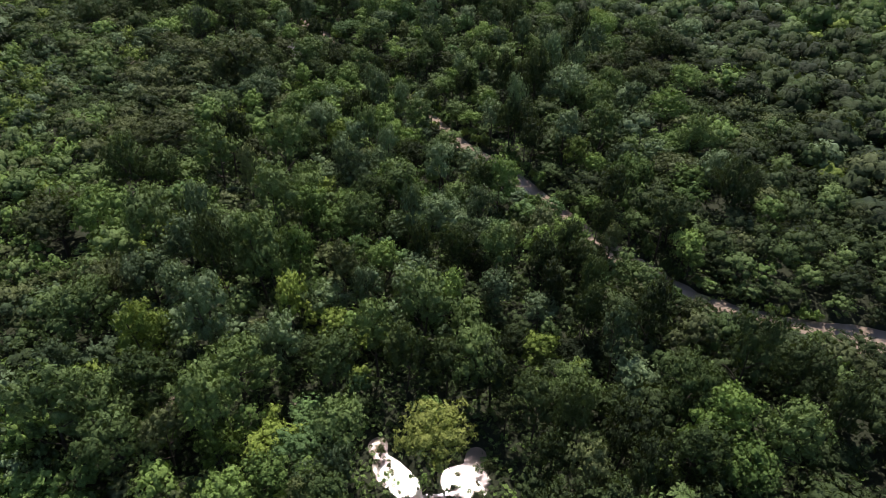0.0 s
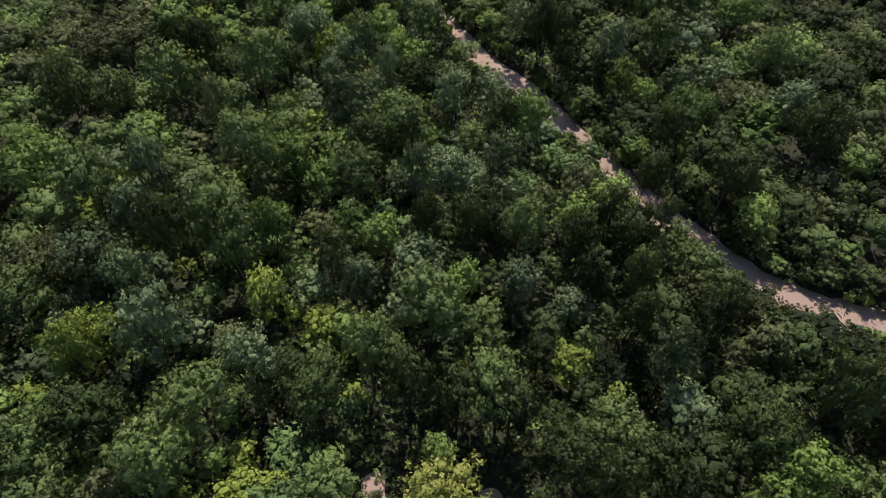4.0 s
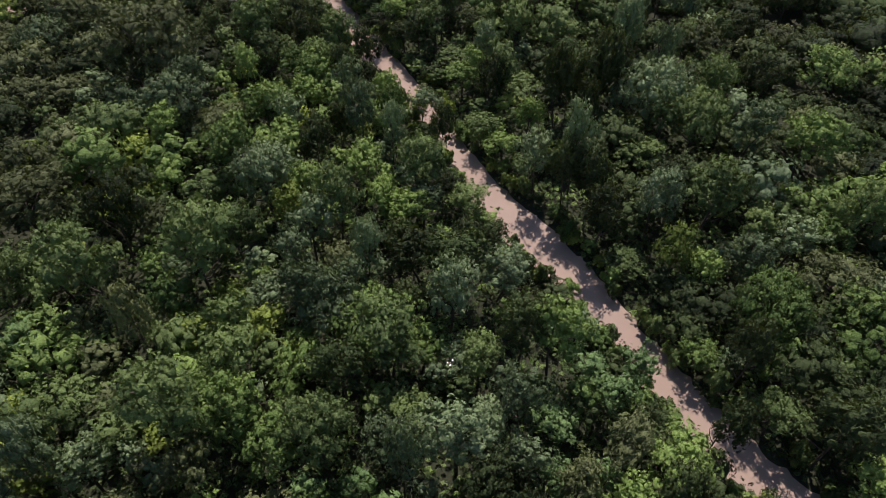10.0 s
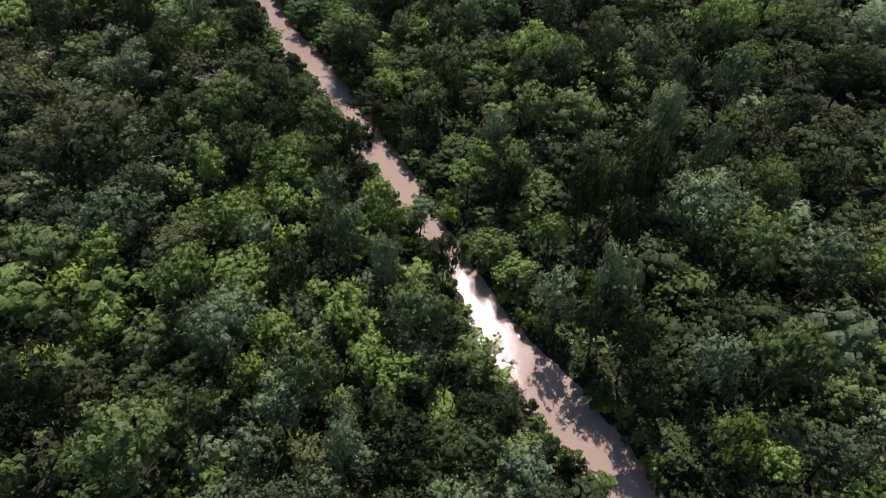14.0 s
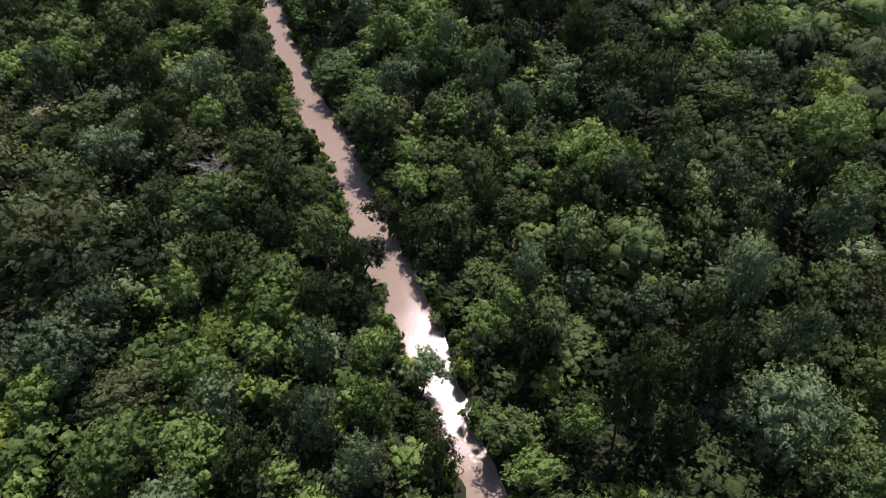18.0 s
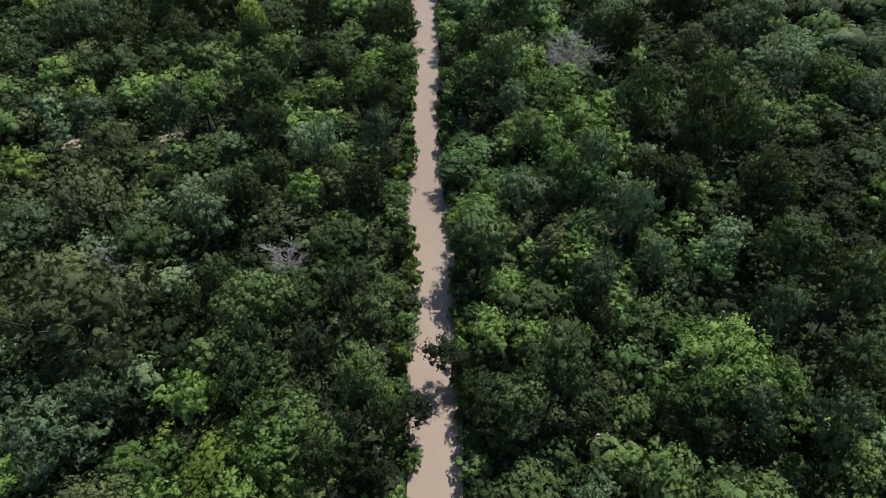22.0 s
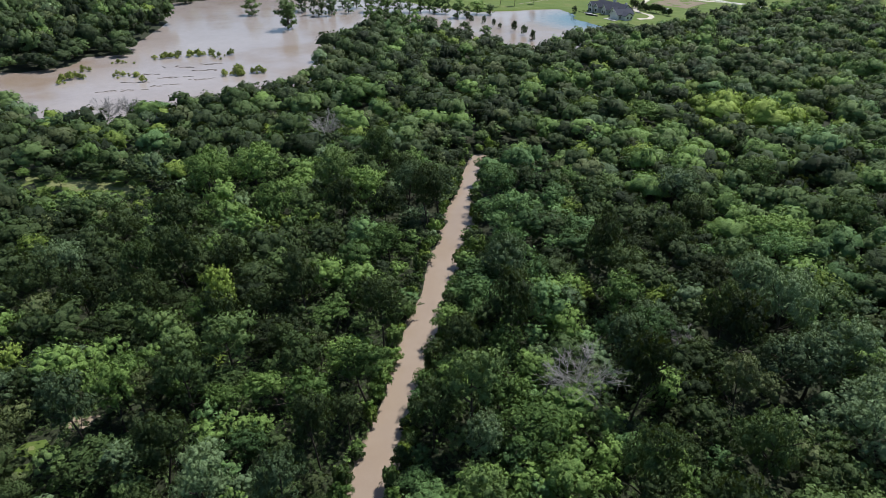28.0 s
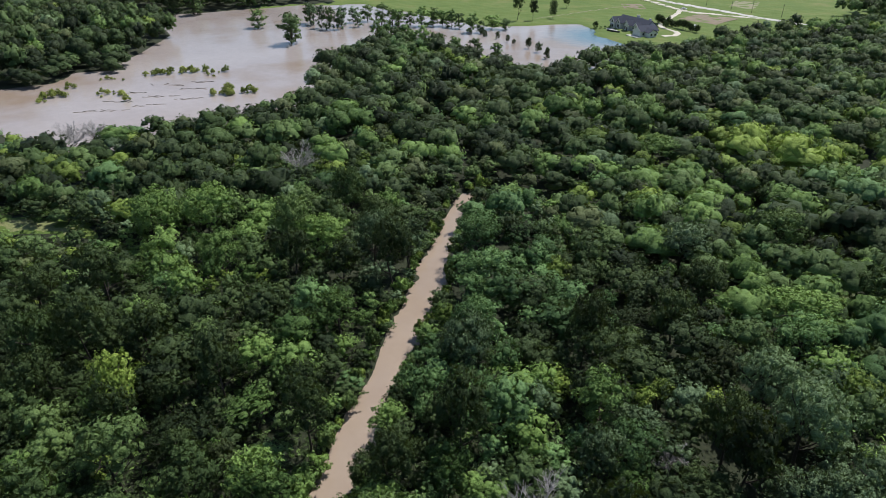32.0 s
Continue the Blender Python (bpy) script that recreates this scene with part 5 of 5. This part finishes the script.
# ---- dead trees and open-crowned trees over the creek ----
def dead_tree(x, y, r):
    thing = tagged(new("dead_tree"), "bare bleached grey dead tree among green crowns", "tree", "dead trees")
    h = 8.6 + 0.45 * r
    part("trunk", *trunk_arrays(rng, h, 2, r * 0.4, 0.2, 2), DEADWOOD, thing)
    for i in range(9):
        a = i * 0.72 + rng.uniform(0, 0.5)
        limb = limb_path(rng, (0, 0, h * rng.uniform(0.4, 0.72)), (math.cos(a), math.sin(a), rng.uniform(0.5, 1.2)), r * rng.uniform(0.95, 1.3), 0.10, 5, 0.24)
        got = [tube_arrays(limb, np.linspace(0.10, 0.03, 6), 4)]
        for j in range(20):
            q = limb[1 + j % 5]
            d = rng.normal(0, 0.9, 3) + np.array([math.cos(a), math.sin(a), 0.9])
            tw = limb_path(rng, q, d, r * rng.uniform(0.3, 0.6), 0.12, 3, 0.35)
            got.append(tube_arrays(tw, (0.045, 0.035, 0.028, 0.015), 3))
            for _ in range(3):
                got.append(tube_arrays(limb_path(rng, tw[2], d + rng.normal(0, 0.8, 3), r * 0.28, 0.1, 2, 0.3), (0.028, 0.022, 0.012), 3))
        part("branch", *join(got), DEADWOOD, thing)
    thing.matrix_basis = pose(x, y, float(ground_height(np.array([x]), np.array([y]))[0]))


for x, y, r in DEAD:
    dead_tree(x, y, r)


def open_tree(x, y, r, h, key, lean, label):
    thing = tagged(new("leaning_tree"), label, "tree", "trees leaning over the creek")
    part("trunk", *trunk_arrays(rng, h, 2, r, 0.17, 7, 5), BARK, thing)
    crown_part(crown_arrays(rng, r, h, h * 0.42, 26, 520, 0.40, 0.35, 0.55), key, thing)
    m = pose(x, y, max(0, float(ground_height(np.array([x]), np.array([y]))[0])), lean[1], lean[0], 0)
    thing.matrix_basis = m
    return thing


for x, y, r, h, key, lean in [(-8, 165, 3.0, 8.5, "grey", (6, -8)), (22, 113, 3.0, 7.5, "teal", (10, 4)), (23, 105, 2.4, 6.5, "dark", (8, 0)), (34, 84, 3.4, 8.0, "olive", (6, 4)),
                              (43, 79, 3.0, 7.0, "olive", (4, 8)), (-18, 192, 3.0, 9.0, "dark", (-14, 2)), (-9, 166.5, 2.4, 7.0, "yellow", (8, 0)), (-20, 183, 2.8, 8.0, "dark", (12, -4))]:
    open_tree(x, y, r, h, key, lean, "open-crowned tree with crooked limbs leaning over brown water")


# ---- low growth along the creek's edges ----
def bank_shrubs():
    kinds = []
    for key in ("green", "yellow", "mid"):
        thing = tagged(new("bank_shrub"), "low bright green shrub at the edge of the creek", "shrub", "shrubs along the creek")
        part("stem", *trunk_arrays(rng, 1.2, 0.2, 0.8, 0.05, 3, 0, 4), BARK, thing)
        crown_part(simple_crown(rng, 1.3, 2.0, 0.1, 7, 130, 0.5), key, thing)
        kinds.append([thing, False])
    at = 0.0
    for (ax, ay, half), (bx, by, _) in zip(CREEK_ROWS[4:-2], CREEK_ROWS[5:-1]):
        n = max(1, int(math.hypot(bx - ax, by - ay) / 1.9))
        ux, uy = (bx - ax), (by - ay)
        ll = math.hypot(ux, uy)
        for i in range(n):
            for side in (-1, 1):
                if rng.random() < 0.12:
                    continue
                t = (i + rng.random()) / n
                d = (half + rng.uniform(0.0, 2.2)) * side
                x, y = ax + ux * t - uy / ll * d, ay + uy * t + ux / ll * d
                s = rng.uniform(0.7, 1.5)
                m = Matrix.LocRotScale((x, y, float(ground_height(np.array([x]), np.array([y]))[0]) - 0.1), Euler((0, 0, rng.uniform(0, 6.28))), (s, s, s * rng.uniform(0.8, 1.5)))
                k = kinds[int(rng.choice(3, p=(0.45, 0.2, 0.35)))]
                if k[1]:
                    copy_thing(k[0], m)
                else:
                    k[0].matrix_basis, k[1] = m, True


bank_shrubs()


# ---- driftwood caught on the gravel bar ----
def driftwood(x, y, length, turn):
    thing = tagged(new("driftwood_log"), "dark wet driftwood log stranded in shallow flood water", "log", "driftwood on the gravel bar")
    body = limb_path(rng, (-length / 2, 0, 0.05), (1, 0, 0), length, 0, 6, 0.16)
    for q in body:
        q[2] = 0.06
    part("log", *tube_arrays(body, np.linspace(0.10, 0.04, 7), 5), DRIFTWOOD, thing)
    part("root", *join([tube_arrays(limb_path(rng, body[0], (-0.6, math.sin(a) * 0.6, abs(math.cos(a)) * 0.3), 0.5, 0, 2, 0.2), (0.08, 0.05, 0.02), 4) for a in (0.4, 1.9, 3.5, 5.0)]), DRIFTWOOD, thing)
    thing.matrix_basis = pose(x, y, 0.02, 0, 0, turn)


# wrack lines: pieces strung out along the flow
for cx, cy, n, turn in ((-268, 302, 9, 58), (-276, 312, 8, 50), (-264, 318, 7, 62), (-285, 322, 9, 46), (-272, 328, 8, 55), (-262, 334, 6, 60), (-288, 338, 8, 42), (-274, 344, 7, 52), (-282, 352, 6, 48)):
    a = radians(turn)
    for i in range(n):
        along, side = (i - n / 2) * 1.7 + rng.normal(0, 1.2), rng.normal(0, 0.7) + 0.05 * (i - n / 2) ** 2
        driftwood(cx + along * math.cos(a) - side * math.sin(a), cy + along * math.sin(a) + side * math.cos(a), 0.8 + 4.5 * rng.random() ** 2, turn + rng.normal(0, 16))


# ---- roads, drive and plots beyond the flood ----
def ribbon(name, pts, half, mat, lift, label, category):
    """A strip of ground laid along a line."""
    fine = []
    for (ax, ay), (bx, by) in zip(pts[:-1], pts[1:]):
        n = max(2, int(math.hypot(bx - ax, by - ay) / 5))
        fine += [(ax + (bx - ax) * i / n, ay + (by - ay) * i / n) for i in range(n)]
    fine = np.array(fine + [pts[-1]], float)
    t = unit(np.gradient(fine, axis=0))
    side = np.stack([-t[:, 1], t[:, 0]], 1)
    rows = [fine + side * half * k for k in (-1.06, -1, -0.33, 0.33, 1, 1.06)]
    v = np.stack(rows, 1).reshape(-1, 2)
    drop = np.tile([-0.12, 0, 0, 0, 0, -0.12], len(fine))
    v = np.column_stack([v, ground_height(v[:, 0], v[:, 1]) + lift + drop])
    tagged(new(name, quad_mesh(name, v, grid_quads(6, len(fine)), [mat])), label, category, kind="structure")


GRAVEL = plain("pale_caliche_gravel", (0.50, 0.46, 0.39), (0.68, 0.63, 0.54), 0.8)
ASPHALT = plain("pale_worn_asphalt", (0.46, 0.445, 0.42), (0.60, 0.58, 0.54), 0.5)
SOIL = plain("dry_brown_soil", (0.17, 0.135, 0.085), (0.26, 0.205, 0.135), 0.4)
DUST = plain("dry_trodden_earth", (0.19, 0.19, 0.10), (0.29, 0.27, 0.16), 0.6)
CONCRETE = plain("pale_concrete", (0.50, 0.48, 0.44), (0.62, 0.60, 0.56), 1.5)
ribbon("road", [(-330, 792), (-290, 765), (-263, 750), (-225, 736), (-195, 729), (-172, 723), (-140, 716), (-104, 712)], 3.2, ASPHALT, 0.10, "pale worn asphalt road across pasture", "road")
ribbon("track", [(-330, 776), (-290, 752), (-265, 737), (-243, 722), (-221, 711), (-196, 715), (-174, 719)], 2.2, GRAVEL, 0.08, "pale gravel track beside the road", "track")
ribbon("driveway", [(-231, 713), (-226, 700), (-221, 680), (-216, 655), (-210, 642), (-204, 634), (-196, 631), (-189, 625), (-187, 616), (-191, 608)], 1.7, GRAVEL, 0.13, "pale gravel driveway curving to the house", "driveway")
ribbon("plot", [(-214, 690), (-200, 690), (-184, 689)], 16.0, SOIL, 0.06, "bare brown soil plot beside the driveway", "soil")
ribbon("field_path", [(-285, 604), (-279, 640), (-272, 690), (-262, 706)], 0.6, DUST, 0.06, "thin worn path across green pasture", "path")
ribbon("dry_field", [(-214, 800), (-206, 772), (-203, 758)], 9.0, DUST, 0.05, "dry brown strip in the far pasture", "soil")
ribbon("field_plot", [(-272, 712), (-258, 694)], 8.0, SOIL, 0.05, "dry worn patch in the pasture", "soil")


# ---- house ----
ROOF = plain("dark_slate_shingle", (0.040, 0.047, 0.072), (0.075, 0.084, 0.115), 2.5, 0.95)
WALL = plain("pale_limestone_wall", (0.62, 0.60, 0.56), (0.78, 0.76, 0.72), 1.2)
TRIM = plain("white_trim_paint", (0.72, 0.72, 0.70), (0.80, 0.80, 0.78), 2.0, 0.5)
DARKWOOD = plain("dark_stained_timber", (0.04, 0.032, 0.026), (0.09, 0.07, 0.055), 3.0)
glass_m, _, _, glass_p = material("dark_window_glass")
glass_p.inputs["Base Color"].default_value = (0.02, 0.025, 0.03, 1)
glass_p.inputs["Roughness"].default_value = 0.06


def box_bm(bm, lo, hi, bevel=0.0):
    c = [(a + b) / 2 for a, b in zip(lo, hi)]
    s = [b - a for a, b in zip(lo, hi)]
    got = bmesh.ops.create_cube(bm, size=1, matrix=Matrix.Translation(c) @ Matrix.Diagonal((*s, 1)))
    if bevel:
        es = list({e for v in got["verts"] for e in v.link_edges})
        bmesh.ops.bevel(bm, geom=es, offset=bevel, segments=1, affect="EDGES")


def mesh_part(name, bm, mat, parent, label=""):
    me = bpy.data.meshes.new(name)
    bm.to_mesh(me)
    bm.free()
    me.materials.append(mat)
    ob = new(name, me)
    ob.parent = parent
    if label:
        tagged(ob, label)
    return ob


def box_part(name, lo, hi, mat, parent, label="", bevel=0.0):
    bm = bmesh.new()
    box_bm(bm, lo, hi, bevel)
    return mesh_part(name, bm, mat, parent, label)


def gable_block(name, x0, x1, y0, y1, eave, ridge, along_x, mat, parent):
    """Walls with gable ends."""
    bm = bmesh.new()
    if along_x:
        ym = (y0 + y1) / 2
        prof = [(y0, -0.3), (y1, -0.3), (y1, eave), (ym, ridge), (y0, eave)]
        a, b = [[bm.verts.new((x, y, z)) for y, z in prof] for x in (x0, x1)]
    else:
        xm = (x0 + x1) / 2
        prof = [(x0, -0.3), (x1, -0.3), (x1, eave), (xm, ridge), (x0, eave)]
        a, b = [[bm.verts.new((x, y, z)) for x, z in prof] for y in (y0, y1)]
    bm.faces.new(a)
    bm.faces.new(b[::-1])
    for i in range(5):
        j = (i + 1) % 5
        bm.faces.new((a[i], b[i], b[j], a[j]))
    bmesh.ops.recalc_face_normals(bm, faces=bm.faces[:])
    return mesh_part(name, bm, mat, parent)


def gable_roof(x0, x1, y0, y1, eave, ridge, along_x, parent, over=0.6, thick=0.22):
    """Two sloped slabs with overhang."""
    mid = (y0 + y1) / 2 if along_x else (x0 + x1) / 2
    half = (y1 - y0) / 2 if along_x else (x1 - x0) / 2
    slope = (ridge - eave) / half
    for s in (-1, 1):
        bm = bmesh.new()
        lowz = eave - slope * over
        sec = [(mid, ridge + 0.06), (mid + s * (half + over), lowz + 0.06), (mid + s * (half + over), lowz + 0.06 + thick), (mid, ridge + 0.06 + thick)]
        if along_x:
            a, b = [[bm.verts.new((x, y, z)) for y, z in sec] for x in (x0 - over, x1 + over)]
        else:
            a, b = [[bm.verts.new((x, y, z)) for x, z in sec] for y in (y0 - over, y1 + over)]
        bm.faces.new(a)
        bm.faces.new(b[::-1])
        for i in range(4):
            j = (i + 1) % 4
            bm.faces.new((a[i], b[i], b[j], a[j]))
        bmesh.ops.recalc_face_normals(bm, faces=bm.faces[:])
        mesh_part("roof", bm, ROOF, parent)


def window(parent, x, y, z, w, h, face):
    """face: 'front' (towards -y) or 'side' (towards +x)."""
    if face == "front":
        f = box_part("window", (x - w / 2 - 0.1, y - 0.06, z - 0.1), (x + w / 2 + 0.1, y + 0.05, z + h + 0.1), TRIM, parent)
        box_part("pane", (x - w / 2, y - 0.08, z), (x + w / 2, y - 0.02, z + h), glass_m, f)
    else:
        f = box_part("window", (x - 0.05, y - w / 2 - 0.1, z - 0.1), (x + 0.06, y + w / 2 + 0.1, z + h + 0.1), TRIM, parent)
        box_part("pane", (x + 0.02, y - w / 2, z), (x + 0.08, y + w / 2, z + h), glass_m, f)


def build_house():
    house = tagged(new("house"), "large pale ranch house with dark grey gabled roofs", "house")
    # x from, to; y from, to; eave, ridge, ridge along x, wall
    wings = [(-15, 13, -5.0, 5.5, 3.6, 7.6, True, WALL), (11, 18.5, -12.5, 1, 3.2, 5.8, False, TRIM), (-15.6, -11.2, -9.4, 0, 4.6, 7.0, False, WALL), (-10.4, -6.8, -8.2, 0, 4.4, 6.6, False, WALL),
             (-3.6, 0.8, -7.4, 0, 3.8, 6.4, False, WALL), (4.4, 9.0, -6.6, 0, 3.6, 6.0, False, WALL), (-9, -2, 2, 8.5, 3.4, 6.4, False, WALL), (17.5, 22.5, -9.5, -3.5, 2.8, 4.6, True, TRIM)]
    for x0, x1, y0, y1, eave, ridge, along, wall in wings:
        gable_block("wall", x0, x1, y0, y1, eave, ridge, along, wall, house)
        gable_roof(x0, x1, y0, y1, eave, ridge, along, house, 0.5)
    for x0, x1, y0, eave, ridge in ((-15.6, -11.2, -9.4, 4.6, 7.0), (-10.4, -6.8, -8.2, 4.4, 6.6), (-3.6, 0.8, -7.4, 3.8, 6.4), (4.4, 9.0, -6.6, 3.6, 6.0), (11, 18.5, -12.5, 3.2, 5.8)):
        xm = (x0 + x1) / 2
        for x in (x0 - 0.4, x1 + 0.4):
            part("barge_board", *tube_arrays([(x, y0 - 0.54, eave - 0.35), ((x + xm) / 2, y0 - 0.54, (eave + ridge) / 2 - 0.15), (xm, y0 - 0.54, ridge + 0.05)], (0.16, 0.16, 0.16), 4), TRIM, house, "white gable board")
    box_part("chimney", (-2.6, 1.0, 6.0), (-1.0, 2.6, 9.2), WALL, house, "pale stone chimney", 0.05)
    box_part("chimney", (8.0, 2.0, 5.0), (9.2, 3.2, 8.4), WALL, house, "pale stone chimney", 0.05)
    for x, y, z, w, h in ((-14.2, -9.4, 1, 1.1, 1.8), (-12.6, -9.4, 1, 1.1, 1.8), (-13.4, -9.4, 3.9, 1.2, 1.4), (-8.6, -8.2, 1, 1.6, 1.9), (-8.6, -8.2, 3.9, 1.0, 1.2), (-2.6, -7.4, 1, 1.1, 1.8), (5.6, -6.6, 1, 1.3, 1.7), (7.8, -6.6, 1, 1.3, 1.7), (2.6, -5.0, 1, 1.4, 1.6), (-5.2, -5.0, 1, 1.6, 1.8)):
        window(house, x, y, z, w, h, "front")
    for y in (-10.5, -7.5, -4.5):
        window(house, 22.5 if y > -9 and y < -4 else 18.5, y, 0.9, 1.3, 1.3, "side")
    for x in (13.0, 16.5):
        box_part("garage_door", (x - 1.4, -12.58, 0), (x + 1.4, -12.46, 2.4), TRIM, house, "white garage door", 0.02)
    box_part("door", (-1.3, -7.48, 0), (-0.1, -7.36, 2.3), DARKWOOD, house, "dark timber front door")
    house.matrix_basis = pose(-213, 615, 0.62, 0, 0, -20.6)
    pad = tagged(new("terrace"), "pale concrete terrace beside the house", "terrace", kind="structure")
    for lo, hi in (((10, -17, 0.05), (20, -13, 0.35)), ((-14, -14, 0.05), (-4, -10, 0.3))):
        box_part("slab", lo, hi, CONCRETE, pad, "", 0.03)
    pad.matrix_basis = pose(-213, 615, 0.5, 0, 0, -20.6)
    w = tagged(new("garden_wall"), "low dark garden wall on the lawn by the house", "wall")
    box_part("wall", (-5, -0.2, -0.2), (5, 0.2, 0.9), DARKWOOD, w, "", 0.03)
    box_part("coping", (-5.1, -0.28, 0.9), (5.1, 0.28, 1.0), CONCRETE, w)
    w.matrix_basis = pose(-221, 600, 0.6, 0, 0, -8)


build_house()
# hedge of clipped evergreens behind the house, and garden shrubs in front of it
for i in range(21):
    plant("dark", -217 + 35 * i / 20 + rng.normal(0, 0.3), 649 - 13 * i / 20 + rng.normal(0, 0.3), rng.uniform(1.9, 2.4), rng.uniform(5.2, 6.2), "dark evergreen in a hedge beside the driveway", "hedge tree", "hedge trees", 2.3)
for i in range(6):
    plant("green", -236 + 8 * i / 5, 598 + 15 * i / 5, rng.uniform(0.9, 1.3), rng.uniform(1.4, 2.0), "small green garden shrub on the lawn", "shrub", "garden shrubs", 0.3)

shed = tagged(new("shed"), "small white shed with a pale metal roof", "shed")
gable_block("wall", -1.8, 1.8, -1.3, 1.3, 2.2, 3.0, True, TRIM, shed)
gable_roof(-1.8, 1.8, -1.3, 1.3, 2.2, 3.0, True, shed, 0.25, 0.08)
for q in shed.children:
    if q.name.startswith("roof"):
        q.data.materials[0] = TRIM
box_part("door", (-0.5, -1.36, 0), (0.5, -1.28, 2.0), DARKWOOD, shed)
shed.matrix_basis = pose(-189, 646, 1.0, 0, 0, -20)


# ---- poles, pasture fence and a parked car by the road ----
def utility_pole():
    p = tagged(new("utility_pole"), "weathered timber utility pole with one crossarm", "pole", "utility poles")
    part("pole", *tube_arrays([(0, 0, -0.5), (0, 0, 4), (0, 0, 9)], (0.16, 0.14, 0.11), 6), DARKWOOD, p)
    box_part("crossarm", (-1.2, -0.06, 8.2), (1.2, 0.06, 8.35), DARKWOOD, p)
    for x in (-1.1, 0.0, 1.1):
        part("insulator", *tube_arrays([(x, 0, 8.35), (x, 0, 8.42), (x, 0, 8.55)], (0.05, 0.07, 0.03), 6), CONCRETE, p)
    return p


first = utility_pole()
first.matrix_basis = pose(-262, 762, 1.7, 0, 0, 70)
for x, y in ((-227, 750), (-205, 745), (-188, 741), (-165, 737)):
    copy_thing(first, pose(x, y, 1.7, 0, 0, 80))


def pasture_fence():
    fence = tagged(new("fence"), "thin timber post and wire pasture fence", "fence")
    pts = [(-300, 748), (-262, 728), (-238, 712), (-228, 705)]
    line = []
    for (ax, ay), (bx, by) in zip(pts[:-1], pts[1:]):
        n = int(math.hypot(bx - ax, by - ay) / 4)
        line += [(ax + (bx - ax) * i / n, ay + (by - ay) * i / n) for i in range(n)]
    z = ground_height(np.array([q[0] for q in line]), np.array([q[1] for q in line]))
    v, f = tube_arrays([(0, 0, -0.3), (0, 0, 0.6), (0, 0, 1.3)], (0.09, 0.08, 0.08), 5)
    me = quad_mesh("post", v, f, [DARKWOOD])
    for (x, y), h in zip(line, z):
        ob = new("post", me)
        ob.parent = fence
        ob.location = (x, y, h)
    for up in (0.5, 0.9, 1.2):
        part("wire", *tube_arrays([(x, y, h + up) for (x, y), h in zip(line, z)], [0.015] * len(line), 3), DARKWOOD, fence)


pasture_fence()


def parked_car():
    car = tagged(new("car"), "pale parked car on the gravel by the road", "car")
    paint = plain("pale_car_paint", (0.55, 0.56, 0.57), (0.6, 0.6, 0.61), 2, 0.3, 0)
    tyre = plain("black_rubber", (0.015, 0.015, 0.015), (0.03, 0.03, 0.03), 5)
    box_part("body", (-2.3, -0.9, 0.3), (2.3, 0.9, 0.95), paint, car, "", 0.15)
    cab = box_part("cabin", (-1.5, -0.8, 0.95), (0.9, 0.8, 1.5), paint, car, "", 0.2)
    box_part("windscreen", (0.72, -0.6, 1.02), (0.93, 0.6, 1.36), glass_m, cab)
    for s in (-1, 1):
        box_part("side_window", (-1.2, 0.74 * s - 0.08, 1.02), (0.6, 0.74 * s + 0.08, 1.36), glass_m, cab)
        for x in (-1.4, 1.4):
            w = part("wheel", *tube_arrays([(x, 0.70 * s, 0.33), (x, 0.80 * s, 0.33), (x, 0.92 * s, 0.33)], (0.33, 0.34, 0.31), 12), tyre, car)
            part("rim", *tube_arrays([(x, 0.70 * s, 0.33), (x, 0.94 * s, 0.33), (x, 0.941 * s, 0.33)], (0.2, 0.2, 0.01), 10), TRIM, w)
    car.matrix_basis = pose(-230, 717, float(ground_height(np.array([-230.0]), np.array([717.0]))[0]) + 0.12, 0, 0, 20)


parked_car()

# kinds of tree that no place took
for k in near:
    for thing, used in near[k] + large[k]:
        if not used:
            for c in list(thing.children):
                bpy.data.objects.remove(c)
            bpy.data.objects.remove(thing)
